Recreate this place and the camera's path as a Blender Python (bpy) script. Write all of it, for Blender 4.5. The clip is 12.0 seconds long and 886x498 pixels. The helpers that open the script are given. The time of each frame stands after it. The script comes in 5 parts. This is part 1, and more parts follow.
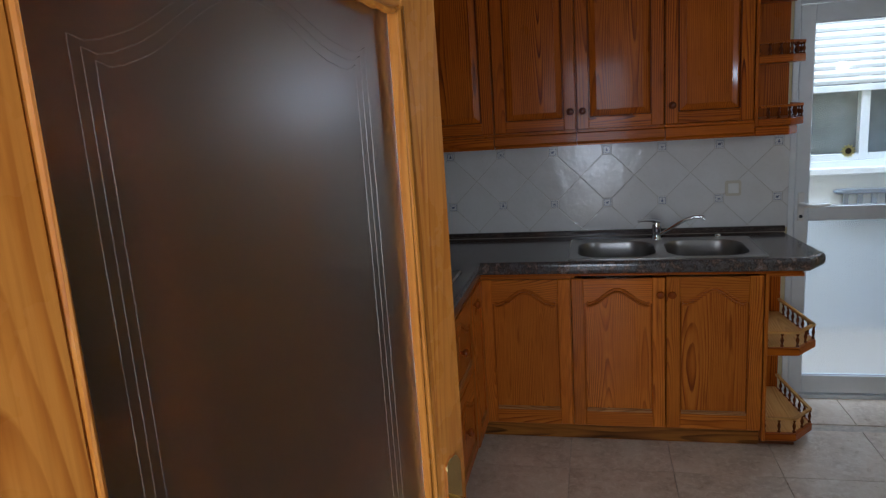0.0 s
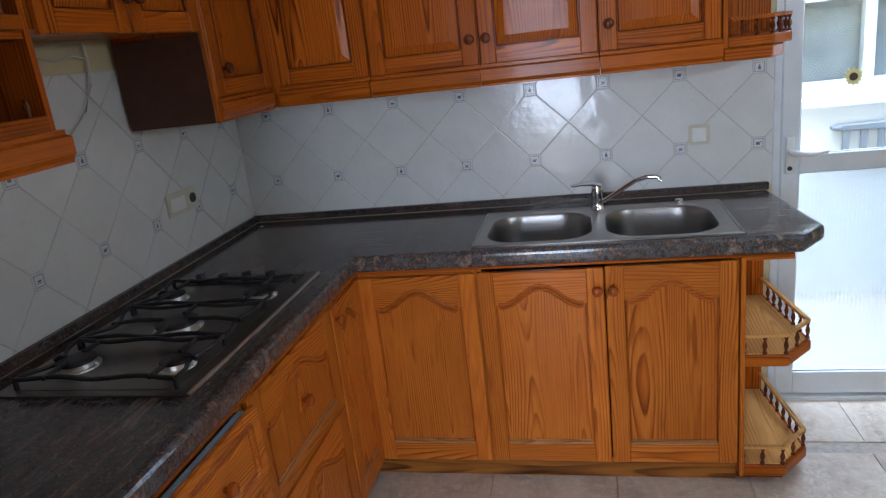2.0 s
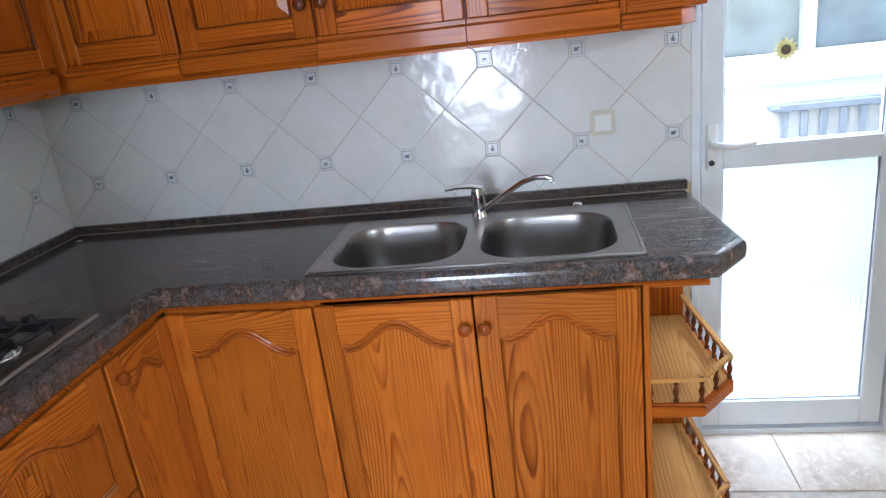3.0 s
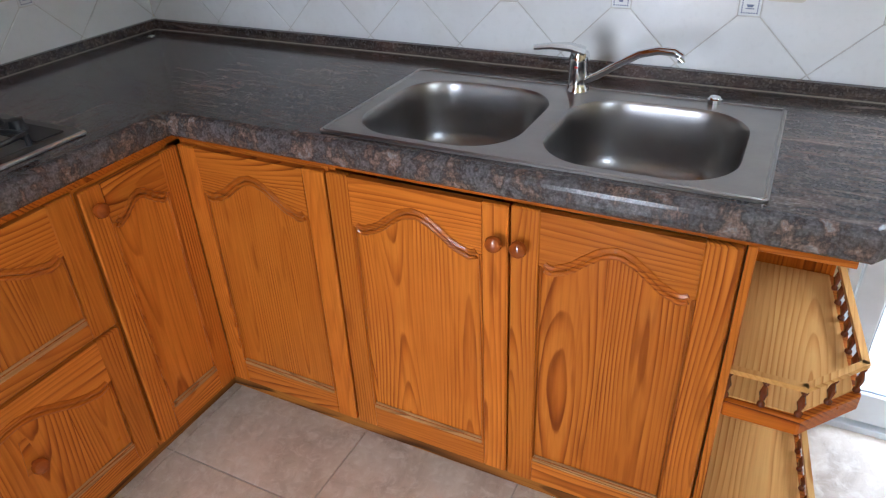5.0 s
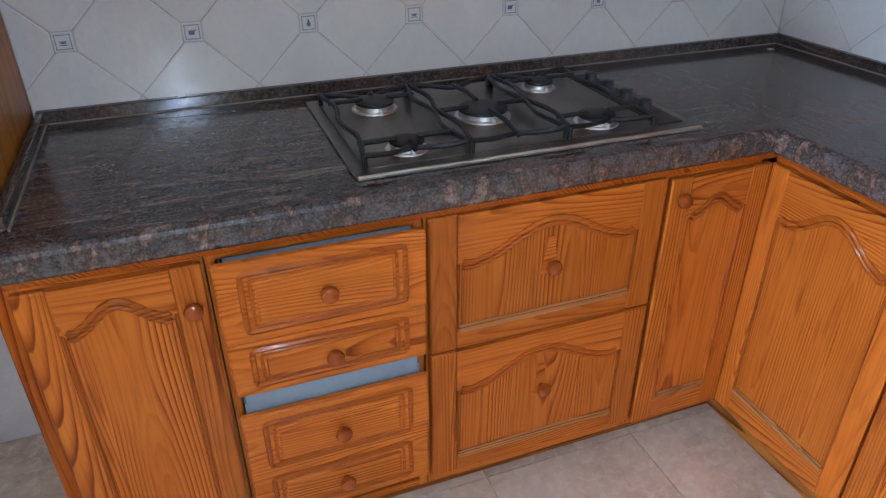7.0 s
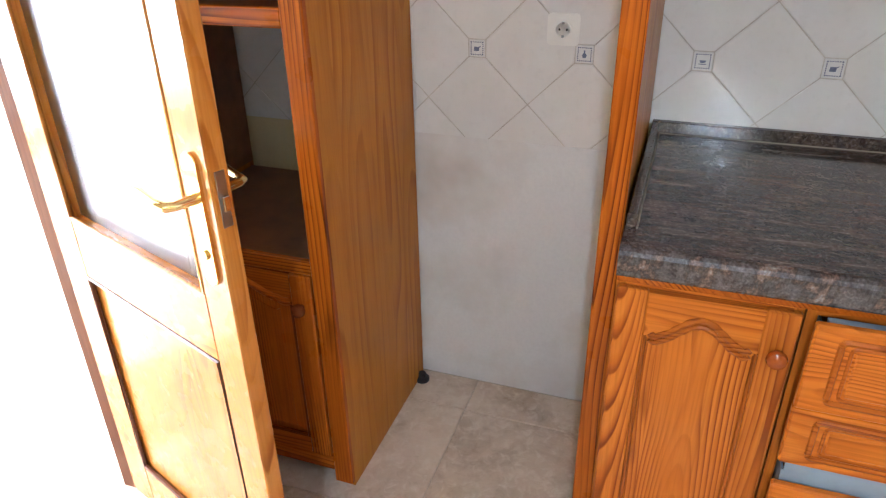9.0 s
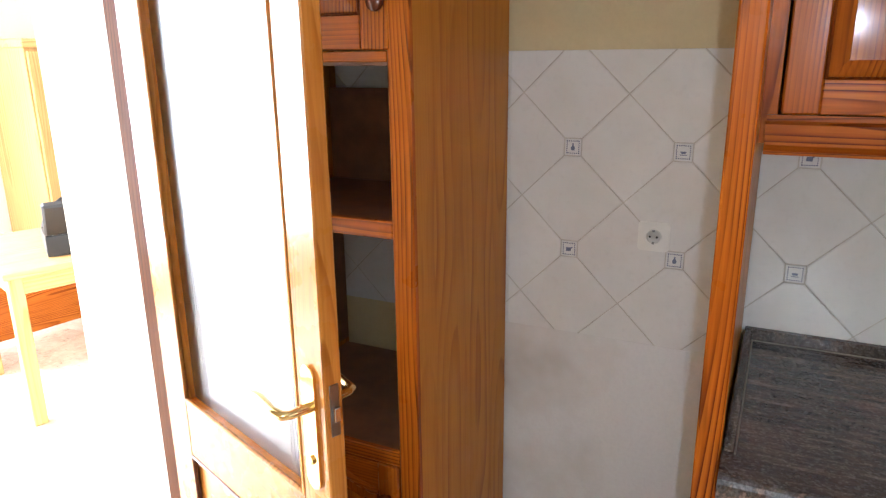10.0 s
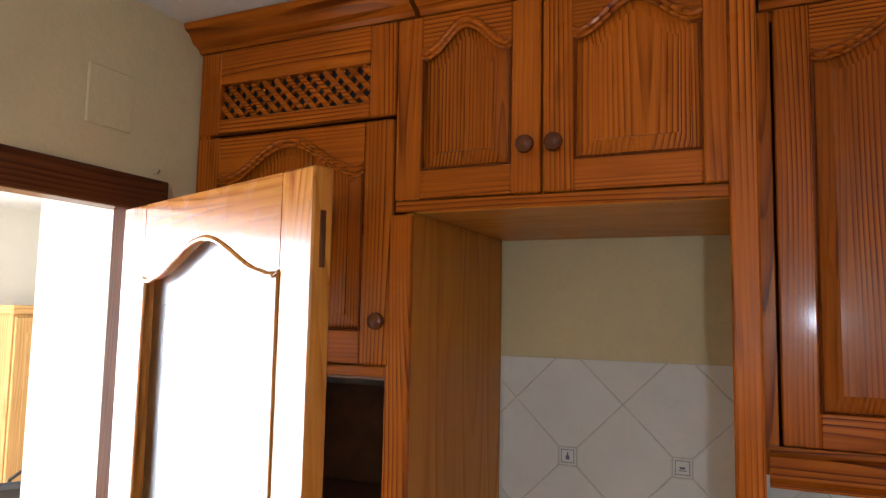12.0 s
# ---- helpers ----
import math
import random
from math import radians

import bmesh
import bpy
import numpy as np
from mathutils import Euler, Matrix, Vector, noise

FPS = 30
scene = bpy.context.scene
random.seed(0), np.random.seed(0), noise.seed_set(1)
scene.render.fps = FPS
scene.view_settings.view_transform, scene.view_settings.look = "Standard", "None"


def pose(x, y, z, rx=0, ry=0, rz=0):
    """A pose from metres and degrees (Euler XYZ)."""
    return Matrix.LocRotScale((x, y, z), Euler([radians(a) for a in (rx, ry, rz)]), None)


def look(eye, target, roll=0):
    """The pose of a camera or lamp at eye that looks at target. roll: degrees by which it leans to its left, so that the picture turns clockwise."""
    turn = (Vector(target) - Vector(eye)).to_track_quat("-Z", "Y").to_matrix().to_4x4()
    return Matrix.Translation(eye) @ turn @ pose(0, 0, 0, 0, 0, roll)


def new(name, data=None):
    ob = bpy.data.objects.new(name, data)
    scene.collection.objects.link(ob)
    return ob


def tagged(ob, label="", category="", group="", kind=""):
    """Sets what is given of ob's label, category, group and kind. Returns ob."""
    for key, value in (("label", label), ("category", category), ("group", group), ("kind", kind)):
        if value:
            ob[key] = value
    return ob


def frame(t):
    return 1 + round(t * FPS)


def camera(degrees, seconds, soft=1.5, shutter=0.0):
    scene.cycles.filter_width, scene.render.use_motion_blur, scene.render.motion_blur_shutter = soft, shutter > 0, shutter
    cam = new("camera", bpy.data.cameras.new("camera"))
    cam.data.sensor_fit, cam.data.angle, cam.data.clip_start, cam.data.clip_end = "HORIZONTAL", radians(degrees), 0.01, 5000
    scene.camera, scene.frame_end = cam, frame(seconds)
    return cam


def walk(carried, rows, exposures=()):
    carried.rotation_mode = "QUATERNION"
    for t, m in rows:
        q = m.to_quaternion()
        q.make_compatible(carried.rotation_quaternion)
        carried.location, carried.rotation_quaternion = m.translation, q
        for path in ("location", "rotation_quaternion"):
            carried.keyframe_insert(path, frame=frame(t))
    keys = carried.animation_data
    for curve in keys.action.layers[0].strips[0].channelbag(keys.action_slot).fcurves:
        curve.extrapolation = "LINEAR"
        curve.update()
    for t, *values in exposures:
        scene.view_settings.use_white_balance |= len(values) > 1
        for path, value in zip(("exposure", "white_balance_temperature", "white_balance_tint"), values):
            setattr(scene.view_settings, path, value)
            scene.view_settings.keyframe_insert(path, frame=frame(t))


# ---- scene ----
# Camera and its walk -------------------------------------------------------------------------------
cam = camera(65.3, 12.0, soft=1.25)
PATH = [
    (0, (1.232, -3.852, 1.702), (0.797, -1.944, 1.294), -3.9),
    (0.3, (1.262, -3.725, 1.698), (0.818, -1.823, 1.268), -4.3),
    (0.6, (1.307, -3.590, 1.691), (0.856, -1.695, 1.238), -4.6),
    (0.9, (1.371, -3.453, 1.676), (0.916, -1.567, 1.192), -4.8),
    (1.2, (1.445, -3.298, 1.666), (0.979, -1.422, 1.151), -5.1),
    (1.5, (1.487, -3.150, 1.648), (1.030, -1.278, 1.114), -5.5),
    (2, (1.507, -2.851, 1.625), (1.084, -0.981, 1.057), -6.7),
    (2.5, (1.599, -2.542, 1.58), (1.233, -0.669, 0.983), -7.1),
    (3, (1.765, -2.254, 1.558), (1.441, -0.388, 0.916), -7.0),
    (3.2, (1.811, -2.147, 1.535), (1.495, -0.286, 0.874), -7.1),
    (4.8, (1.998, -1.723, 1.477), (1.304, -0.144, 0.464), -2.6),
    (5, (1.972, -1.721, 1.483), (1.178, -0.208, 0.442), -2.6),
    (5.5, (1.889, -1.748, 1.493), (0.874, -0.361, 0.47), -2.6),
    (6, (1.849, -1.781, 1.496), (0.621, -0.561, 0.494), -2.2),
    (6.5, (1.842, -1.838, 1.48), (0.39, -0.875, 0.499), -0.8),
    (7, (1.84, -1.894, 1.498), (0.214, -1.29, 0.504), -0.3),
    (7.5, (1.814, -2.029, 1.5), (0.098, -1.734, 0.515), -1.1),
    (7.7, (1.808, -2.08, 1.506), (0.078, -1.888, 0.521), -1.4),
    (9.3, (1.814, -2.184, 1.524), (0.165, -2.9, 0.647), -1.1),
    (9.5, (1.829, -2.192, 1.56), (0.168, -2.956, 0.749), -1.2),
    (10, (1.843, -2.208, 1.656), (0.119, -3.062, 1.111), -0.7),
    (10.5, (1.836, -2.225, 1.719), (0.054, -3.093, 1.446), 0.4),
    (11, (1.851, -2.236, 1.775), (0.049, -3.1, 1.724), 0.7),
    (11.5, (1.847, -2.256, 1.805), (0.04, -3.105, 1.913), 1.0),
    (12, (1.832, -2.257, 1.773), (0.022, -3.085, 1.959), 1.1),
]
walk(cam, [(t, look(eye, target, roll)) for t, eye, target, roll in PATH],
     exposures=[(0, -1.05, 5250, 9), (0.5, -0.75, 5300, 9), (1.0, -0.5, 5200, 9), (2.0, 0.12, 5050, 9), (2.5, 0.42, 5050, 9), (3.2, 0.8, 5100, 10), (5.0, 0.92, 5150, 10),
                (6.0, 1.0, 5000, 11), (7.5, 1.24, 4800, 12), (9.3, 1.72, 5350, 11), (10.5, 1.15, 5400, 11), (11.0, 1.0, 5450, 11), (12.0, 0.68, 5550, 11)])

# World, sun and the large lights -------------------------------------------------------------------
world = bpy.data.worlds.new("sky")
world.use_nodes = True
scene.world = world
sky = world.node_tree.nodes.new("ShaderNodeTexSky")
sky.sky_type, sky.sun_disc = "NISHITA", False
sky.sun_elevation, sky.sun_rotation = radians(36), radians(205)
world.node_tree.links.new(sky.outputs[0], world.node_tree.nodes["Background"].inputs[0])
world.node_tree.nodes["Background"].inputs[1].default_value = 0.12


def sun_lamp(strength):
    data = bpy.data.lights.new("sun", "SUN")
    data.energy, data.angle, data.color = strength, radians(0.5), (1.0, 0.95, 0.88)
    ob = new("sun", data)
    ob.matrix_world = look((0, 0, 0), (math.sin(radians(25)) * 0.81, 0.81 * math.cos(radians(25)), -0.59))
    return ob


def sky_lamp(name, m, sx, sy, watts, col):
    data = bpy.data.lights.new(name, "AREA")
    data.shape, data.size, data.size_y, data.energy, data.color = "RECTANGLE", sx, sy, watts, col
    ob = new(name, data)
    ob.matrix_world = m
    return ob


sun_lamp(3.5)
sky_lamp("patio_skylight", look((2.2, 0.62, 3.2), (2.2, 0.62, 0), 0), 3.4, 1.0, 190, (0.90, 0.95, 1.0))
sky_lamp("living_room_window_light", look((1.3, -7.35, 1.35), (1.3, 0, 1.25), 0), 2.5, 2.1, 250, (1.0, 0.98, 0.96))

# Added fill bulb, out of view; stands in for a light carried with the camera.
lamp_data = bpy.data.lights.new("added_fill_bulb", "POINT")
lamp_data.energy, lamp_data.shadow_soft_size, lamp_data.color = 20, 0.04, (0.88, 0.94, 1.0)
lamp = new("added_fill_bulb", lamp_data)
lamp.location = (3.06, -1.96, 1.78)

# Materials -----------------------------------------------------------------------------------------


class Graph:
    """A node material under construction."""

    def __init__(self, name, rough=0.5, metal=0.0):
        self.mat = bpy.data.materials.new(name)
        self.mat.use_nodes = True
        self.tree = self.mat.node_tree
        self.shader = self.tree.nodes["Principled BSDF"]
        self.shader.inputs["Roughness"].default_value = rough
        self.shader.inputs["Metallic"].default_value = metal

    def add(self, kind, **inputs):
        node = self.tree.nodes.new("ShaderNode" + kind)
        for key, value in inputs.items():
            self.put(node.inputs[int(key[1:])] if key[0] == "i" and key[1:].isdigit() else node.inputs[key], value)
        return node

    def put(self, socket, value):
        if isinstance(value, bpy.types.NodeSocket):
            self.tree.links.new(value, socket)
        else:
            socket.default_value = value

    def set(self, key, value):
        self.put(self.shader.inputs[key], value)

    def math(self, op, a, b=0.0):
        node = self.add("Math", i0=a, i1=b)
        node.operation = op
        return node.outputs[0]

    def coords(self, scale, shift=True):
        src = self.add("TexCoord").outputs["Object"]
        if shift:
            rnd = self.math("MULTIPLY", self.add("ObjectInfo").outputs["Random"], 37.0)
            move = self.add("VectorMath", i0=src, i1=rnd)
            src = move.outputs[0]
        m = self.add("Mapping", Vector=src, Scale=scale)
        return m.outputs[0]

    def noise(self, vec, scale, detail=3.0, rough=0.5, distort=0.0):
        n = self.add("TexNoise", Vector=vec, Scale=scale, Detail=detail, Roughness=rough, Distortion=distort)
        return n.outputs[0]

    def ramp(self, fac, *stops):
        r = self.add("ValToRGB", Fac=fac)
        e = r.color_ramp.elements
        while len(e) < len(stops):
            e.new(0.5)
        for el, (pos, col) in zip(e, stops):
            el.position, el.color = pos, (*col, 1.0)
        return r.outputs[0]

    def mix(self, fac, a, b, mode="MIX"):
        n = self.tree.nodes.new("ShaderNodeMix")
        n.data_type, n.blend_type = "RGBA", mode
        self.put(n.inputs[0], fac)
        for s, v in ((n.inputs[6], a), (n.inputs[7], b)):
            self.put(s, (*v, 1.0) if isinstance(v, tuple) and len(v) == 3 else v)
        return n.outputs[2]

    def bump(self, height, strength, distance=0.002):
        b = self.add("Bump", Height=height, Strength=strength, Distance=distance)
        self.set("Normal", b.outputs[0])


def pine(name, axis, light, mid, dark, rough=0.32, rings=110.0, coat=0.16, wander=1.0):
    """Boards cut from a log: growth rings about a pith that wanders behind the surface, plank by plank."""
    g = Graph(name, rough)
    slow = {"x": (0.45, 4.0, 4.0), "y": (4.0, 0.45, 4.0), "z": (4.0, 4.0, 0.45)}[axis]
    fine = {"x": (6, 190, 190), "y": (190, 6, 190), "z": (190, 190, 6)}[axis]
    grad = {"x": (0, 1.0, 1.0), "y": (1.0, 0, 1.0), "z": (1.0, 1.0, 0)}[axis]
    src = g.coords((1, 1, 1))

    def along(k, detail=2.0, tough=0.5):
        return g.noise(g.add("Mapping", Vector=src, Scale=tuple(x * k for x in slow)).outputs[0], 1.0, detail, tough)

    dot = g.add("VectorMath", i0=src, i1=grad)
    dot.operation = "DOT_PRODUCT"
    sway = {"x": (0.8, 2.8, 2.8), "y": (2.8, 0.8, 2.8), "z": (2.8, 2.8, 0.8)}[axis]
    across = g.math("ADD", dot.outputs[1], g.math("MULTIPLY", along(0.8), 0.08 * wander))
    plank = g.math("PINGPONG", across, 0.085)
    pith = g.noise(g.add("Mapping", Vector=src, Scale=sway).outputs[0], 1.0, 1.0)
    depth = g.math("MULTIPLY", g.math("SUBTRACT", pith, 0.28), 0.20 * wander)
    dist = g.math("SQRT", g.math("ADD", g.math("MULTIPLY", plank, plank), g.math("MULTIPLY", depth, depth)))
    dist = g.math("ADD", dist, g.math("MULTIPLY", along(5.0, 2.0, 0.5), 0.0085 * wander))
    ring = g.math("FRACT", g.math("MULTIPLY", dist, rings))
    fibre = g.noise(g.add("Mapping", Vector=src, Scale=fine).outputs[0], 1.0, 2.0)
    tone = g.ramp(ring, (0.0, light), (0.35, light), (0.66, mid), (0.86, dark), (0.93, dark), (1.0, light))
    tone = g.mix(g.ramp(along(3.2, 3.0, 0.6), (0.40, (0, 0, 0)), (0.60, (0.85, 0.85, 0.85))), tone, tuple(0.6 * a + 0.4 * b for a, b in zip(light, mid)))
    tone = g.mix(g.ramp(g.noise(src, 3.1, 3.0, 0.6), (0.40, (0, 0, 0)), (0.72, (0.55, 0.55, 0.55))), tone, mid)
    tone = g.mix(g.ramp(along(9.0, 2.0), (0.62, (0, 0, 0)), (0.76, (0.5, 0.5, 0.5))), tone, dark)
    tone = g.mix(g.ramp(fibre, (0.42, (0, 0, 0)), (0.75, (0.30, 0.30, 0.30))), tone, dark)
    rnd = g.math("ADD", g.math("MULTIPLY", g.add("ObjectInfo").outputs["Random"], 0.26), 0.87)
    tone = g.add("VectorMath", i0=tone, i1=rnd)
    tone.operation = "MULTIPLY"
    g.set("Base Color", tone.outputs[0])
    g.set("Coat Weight", coat)
    g.set("Specular IOR Level", 0.10)
    g.set("Coat Roughness", 0.10)
    wear = g.noise(src, 14.0, 3.0)
    g.set("Roughness", g.math("ADD", g.math("MULTIPLY", wear, 0.22), rough - 0.1))
    g.bump(g.math("ADD", g.math("MULTIPLY", ring, -0.6), fibre), 0.16, 0.0014)
    return g.mat


def pine_set(name, light, mid, dark, rough=0.32, rings=110.0, coat=0.16, wander=1.0):
    return {a: pine(name + "_" + a, a, light, mid, dark, rough, rings, coat, wander) for a in "xyz"}


PINE = pine_set("honey_pine", (0.62, 0.196, 0.017), (0.46, 0.118, 0.008), (0.19, 0.037, 0.004), 0.32, 135.0, 0.16)
RED = pine_set("amber_pine", (0.50, 0.132, 0.005), (0.34, 0.070, 0.002), (0.085, 0.013, 0.001), 0.30, 120.0, 0.14, 0.55)
# Darkest pine tone, for the beads round the raised panels.
DEEP = pine_set("dark_bead_pine", (0.20, 0.042, 0.003), (0.14, 0.027, 0.002), (0.07, 0.012, 0.001), 0.34, 125.0, 0.14, 0.8)
VENEER = pine_set("veneer_panel", (0.50, 0.205, 0.020), (0.42, 0.150, 0.011), (0.33, 0.105, 0.007), 0.36, 34.0, 0.12, 1.3)
RAW = pine_set("bare_pine", (0.66, 0.37, 0.11), (0.58, 0.28, 0.07), (0.40, 0.16, 0.03), 0.55, 80.0, 0.0)
LEAF = pine_set("pale_door_pine", (0.56, 0.235, 0.038), (0.45, 0.155, 0.018), (0.26, 0.070, 0.007), 0.26, 75.0, 0.4, 1.7)
# CARVED is darker than PINE: the carvings' shadow is put into the tone.
CARVED = pine_set("shaded_carved_pine", (0.46, 0.128, 0.009), (0.35, 0.083, 0.006), (0.18, 0.036, 0.003), 0.34, 130.0, 0.2)
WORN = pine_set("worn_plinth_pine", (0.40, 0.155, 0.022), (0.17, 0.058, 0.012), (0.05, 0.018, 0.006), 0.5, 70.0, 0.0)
WEATHERED = pine_set("weathered_pine_ledge", (0.52, 0.27, 0.10), (0.36, 0.15, 0.045), (0.12, 0.05, 0.02), 0.55, 150.0, 0.0)
STAIN = pine_set("dark_stained_wood", (0.15, 0.050, 0.018), (0.10, 0.032, 0.012), (0.05, 0.015, 0.006), 0.35, 110.0, 0.2)
LIVING = pine_set("light_living_pine", (0.70, 0.45, 0.18), (0.62, 0.36, 0.13), (0.46, 0.24, 0.08), 0.4, 60.0, 0.1)


def plain(name, col, rough=0.5, metal=0.0, vary=0.08, scale=30.0, bump=0.03):
    g = Graph(name, rough, metal)
    n = g.noise(g.coords((1, 1, 1)), scale, 4.0, 0.6)
    lo, hi = tuple(c * (1 - vary) for c in col), tuple(min(1, c * (1 + vary)) for c in col)
    g.set("Base Color", g.ramp(n, (0.3, lo), (0.7, hi)))
    g.set("Roughness", g.math("ADD", g.math("MULTIPLY", n, 0.12), rough - 0.06))
    if bump:
        g.bump(n, bump, 0.001)
    return g.mat


def plaster(name, col, stain, stain_at=0.62, grain=0.35):
    g = Graph(name, 0.85)
    c = g.coords((1, 1, 1), False)
    big, small = g.noise(c, 2.2, 4.0, 0.6), g.noise(c, 90.0, 4.0, 0.65)
    t = g.mix(g.ramp(big, (stain_at - 0.12, (0, 0, 0)), (stain_at + 0.15, (0.8, 0.8, 0.8))), col, stain)
    t = g.mix(g.ramp(small, (0.3, (0.25, 0.25, 0.25)), (0.6, (0, 0, 0))), t, tuple(x * 0.8 for x in col))
    g.set("Base Color", t)
    g.bump(g.math("ADD", small, g.math("MULTIPLY", g.noise(c, 22.0, 3.0), 1.5)), grain, 0.003)
    return g.mat


CREAM = plaster("cream_plaster", (0.66, 0.56, 0.33), (0.56, 0.46, 0.26))
SCUFF = plaster("scuffed_white_plaster", (0.74, 0.73, 0.72), (0.50, 0.44, 0.38), 0.56, 0.3)
CEIL = plaster("white_ceiling_paint", (0.80, 0.80, 0.79), (0.76, 0.76, 0.75), 0.7, 0.4)
HALL = plaster("pale_hall_paint", (0.82, 0.79, 0.70), (0.78, 0.74, 0.64), 0.7, 0.15)
PATIO = plaster("white_patio_paint", (0.84, 0.85, 0.86), (0.76, 0.77, 0.78), 0.65, 0.3)


def glazed(name, col, warm):
    g = Graph(name, 0.12)
    c = g.coords((1, 1, 1))
    cloud = g.noise(c, 7.0, 4.0, 0.6)
    t = g.ramp(cloud, (0.3, col), (0.7, warm))
    t = g.mix(g.ramp(g.noise(c, 60.0, 3.0), (0.55, (0, 0, 0)), (0.8, (0.3, 0.3, 0.3))), t, tuple(x * 0.85 for x in warm))
    g.set("Base Color", t)
    g.set("Roughness", g.math("ADD", g.math("MULTIPLY", cloud, 0.10), 0.06))
    wave = g.math("ADD", g.noise(c, 13.0, 2.0), g.math("MULTIPLY", g.noise(c, 55.0, 3.0), 0.18))
    g.bump(wave, 0.45, 0.006)
    return g.mat


TILE = glazed("cream_glazed_tile", (0.76, 0.75, 0.735), (0.70, 0.685, 0.655))
DOT = plain("white_insert_glaze", (0.70, 0.70, 0.69), 0.2, 0.0, 0.05, 60.0, 0.02)
INK = plain("blue_grey_print", (0.12, 0.14, 0.22), 0.3, 0.0, 0.3, 200.0, 0.0)
GROUT = plain("grey_grout", (0.53, 0.495, 0.44), 0.85, 0.0, 0.2, 40.0, 0.2)


def floor_tile():
    g = Graph("mottled_floor_tile", 0.28)
    c = g.coords((1, 1, 1))
    a = g.noise(c, 3.0, 6.0, 0.65, 1.2)
    b = g.noise(c, 30.0, 5.0, 0.7, 0.6)
    t = g.ramp(a, (0.30, (0.76, 0.65, 0.52)), (0.5, (0.66, 0.54, 0.42)), (0.68, (0.48, 0.37, 0.27)))
    t = g.mix(g.ramp(b, (0.48, (0, 0, 0)), (0.68, (0.75, 0.75, 0.75))), t, (0.82, 0.73, 0.62))
    dirt = g.noise(g.coords((1, 1, 1), False), 5.0, 5.0, 0.7)
    t = g.mix(g.ramp(dirt, (0.6, (0, 0, 0)), (0.85, (0.5, 0.5, 0.5))), t, (0.30, 0.25, 0.21))
    g.set("Base Color", t)
    g.set("Roughness", g.math("ADD", g.math("MULTIPLY", b, 0.3), 0.16))
    g.bump(b, 0.12, 0.002)
    return g.mat


FLOOR = floor_tile()


def granite(name, stretch, pale=0.0):
    g = Graph(name, 0.2)
    c = g.coords((1, 1, 1), False)
    run = g.noise(g.add("Mapping", Vector=c, Scale=stretch, Rotation=(0, 0, 0.12)).outputs[0], 1.0, 5.0, 0.68, 0.8)
    fleck = g.add("TexVoronoi", Vector=c, Scale=230.0)
    big = g.noise(c, 6.0, 4.0, 0.6)
    t = g.ramp(run, (0.30, (0.014, 0.010, 0.008)), (0.46, (0.044, 0.032, 0.025)), (0.60, (0.105, 0.075, 0.057)), (0.76, (0.28, 0.22, 0.18)))
    patch = g.noise(c, 26.0, 3.0, 0.6)
    t = g.mix(g.ramp(big, (0.52, (0, 0, 0)), (0.75, (0.4, 0.4, 0.4))), t, (0.20, 0.085, 0.055))
    t = g.mix(g.ramp(patch, (0.58, (0, 0, 0)), (0.74, (0.45, 0.45, 0.45))), t, (0.085, 0.083, 0.090))
    t = g.mix(0.22, t, g.ramp(fleck.outputs["Color"], (0.2, (0.02, 0.02, 0.025)), (0.6, (0.09, 0.08, 0.08)), (0.9, (0.33, 0.30, 0.29))))
    if pale:
        band = g.noise(g.add("Mapping", Vector=c, Scale=(22, 22, 16), Rotation=(0.3, 0.2, 0)).outputs[0], 1.0, 5.0, 0.7, 0.2)
        grain = g.noise(c, 210.0, 2.0)
        t = g.mix(pale, t, g.ramp(band, (0.30, (0.025, 0.022, 0.022)), (0.42, (0.15, 0.145, 0.15)), (0.52, (0.05, 0.043, 0.040)), (0.60, (0.25, 0.165, 0.125)), (0.68, (0.36, 0.335, 0.32)), (0.80, (0.06, 0.05, 0.045))))
        t = g.mix(0.42, t, g.ramp(grain, (0.30, (0.25, 0.25, 0.25)), (0.50, (0.85, 0.85, 0.85)), (0.62, (1.5, 1.5, 1.5))), "MULTIPLY")
    g.set("Base Color", t)
    g.set("Roughness", g.math("ADD", g.math("MULTIPLY", g.noise(c, 9.0, 4.0), 0.14), 0.07))
    g.bump(run, 0.05, 0.001)
    return g.mat


GRANITE, GRANITE_Y = granite("brown_black_granite", (7, 52, 52)), granite("brown_black_granite_side", (52, 7, 52))
GRANITE_EDGE = granite("cut_granite_edge", (18, 18, 60), 0.6)


def brushed(name, col, rough, stretch):
    g = Graph(name, rough, 1.0)
    c = g.coords((1, 1, 1))
    n = g.noise(g.add("Mapping", Vector=c, Scale=stretch).outputs[0], 1.0, 3.0)
    s = g.noise(c, 11.0, 4.0)
    g.set("Base Color", g.ramp(s, (0.3, tuple(x * 0.82 for x in col)), (0.7, col)))
    g.set("Roughness", g.math("ADD", g.math("MULTIPLY", n, 0.16), g.math("ADD", g.math("MULTIPLY", s, 0.06), rough - 0.10)))
    g.bump(n, 0.04, 0.0006)
    return g.mat


BRIGHT = brushed("bright_steel_trim", (0.80, 0.79, 0.77), 0.36, (220, 8, 220))
STEEL = brushed("brushed_steel", (0.38, 0.36, 0.34), 0.31, (8, 260, 260))
DULL = brushed("dull_hob_steel", (0.25, 0.232, 0.212), 0.36, (8, 220, 220))
CHROME = plain("chrome", (0.78, 0.79, 0.80), 0.10, 1.0, 0.03, 20.0, 0.0)
BRASS = plain("polished_brass", (0.80, 0.58, 0.24), 0.20, 1.0, 0.08, 30.0, 0.01)
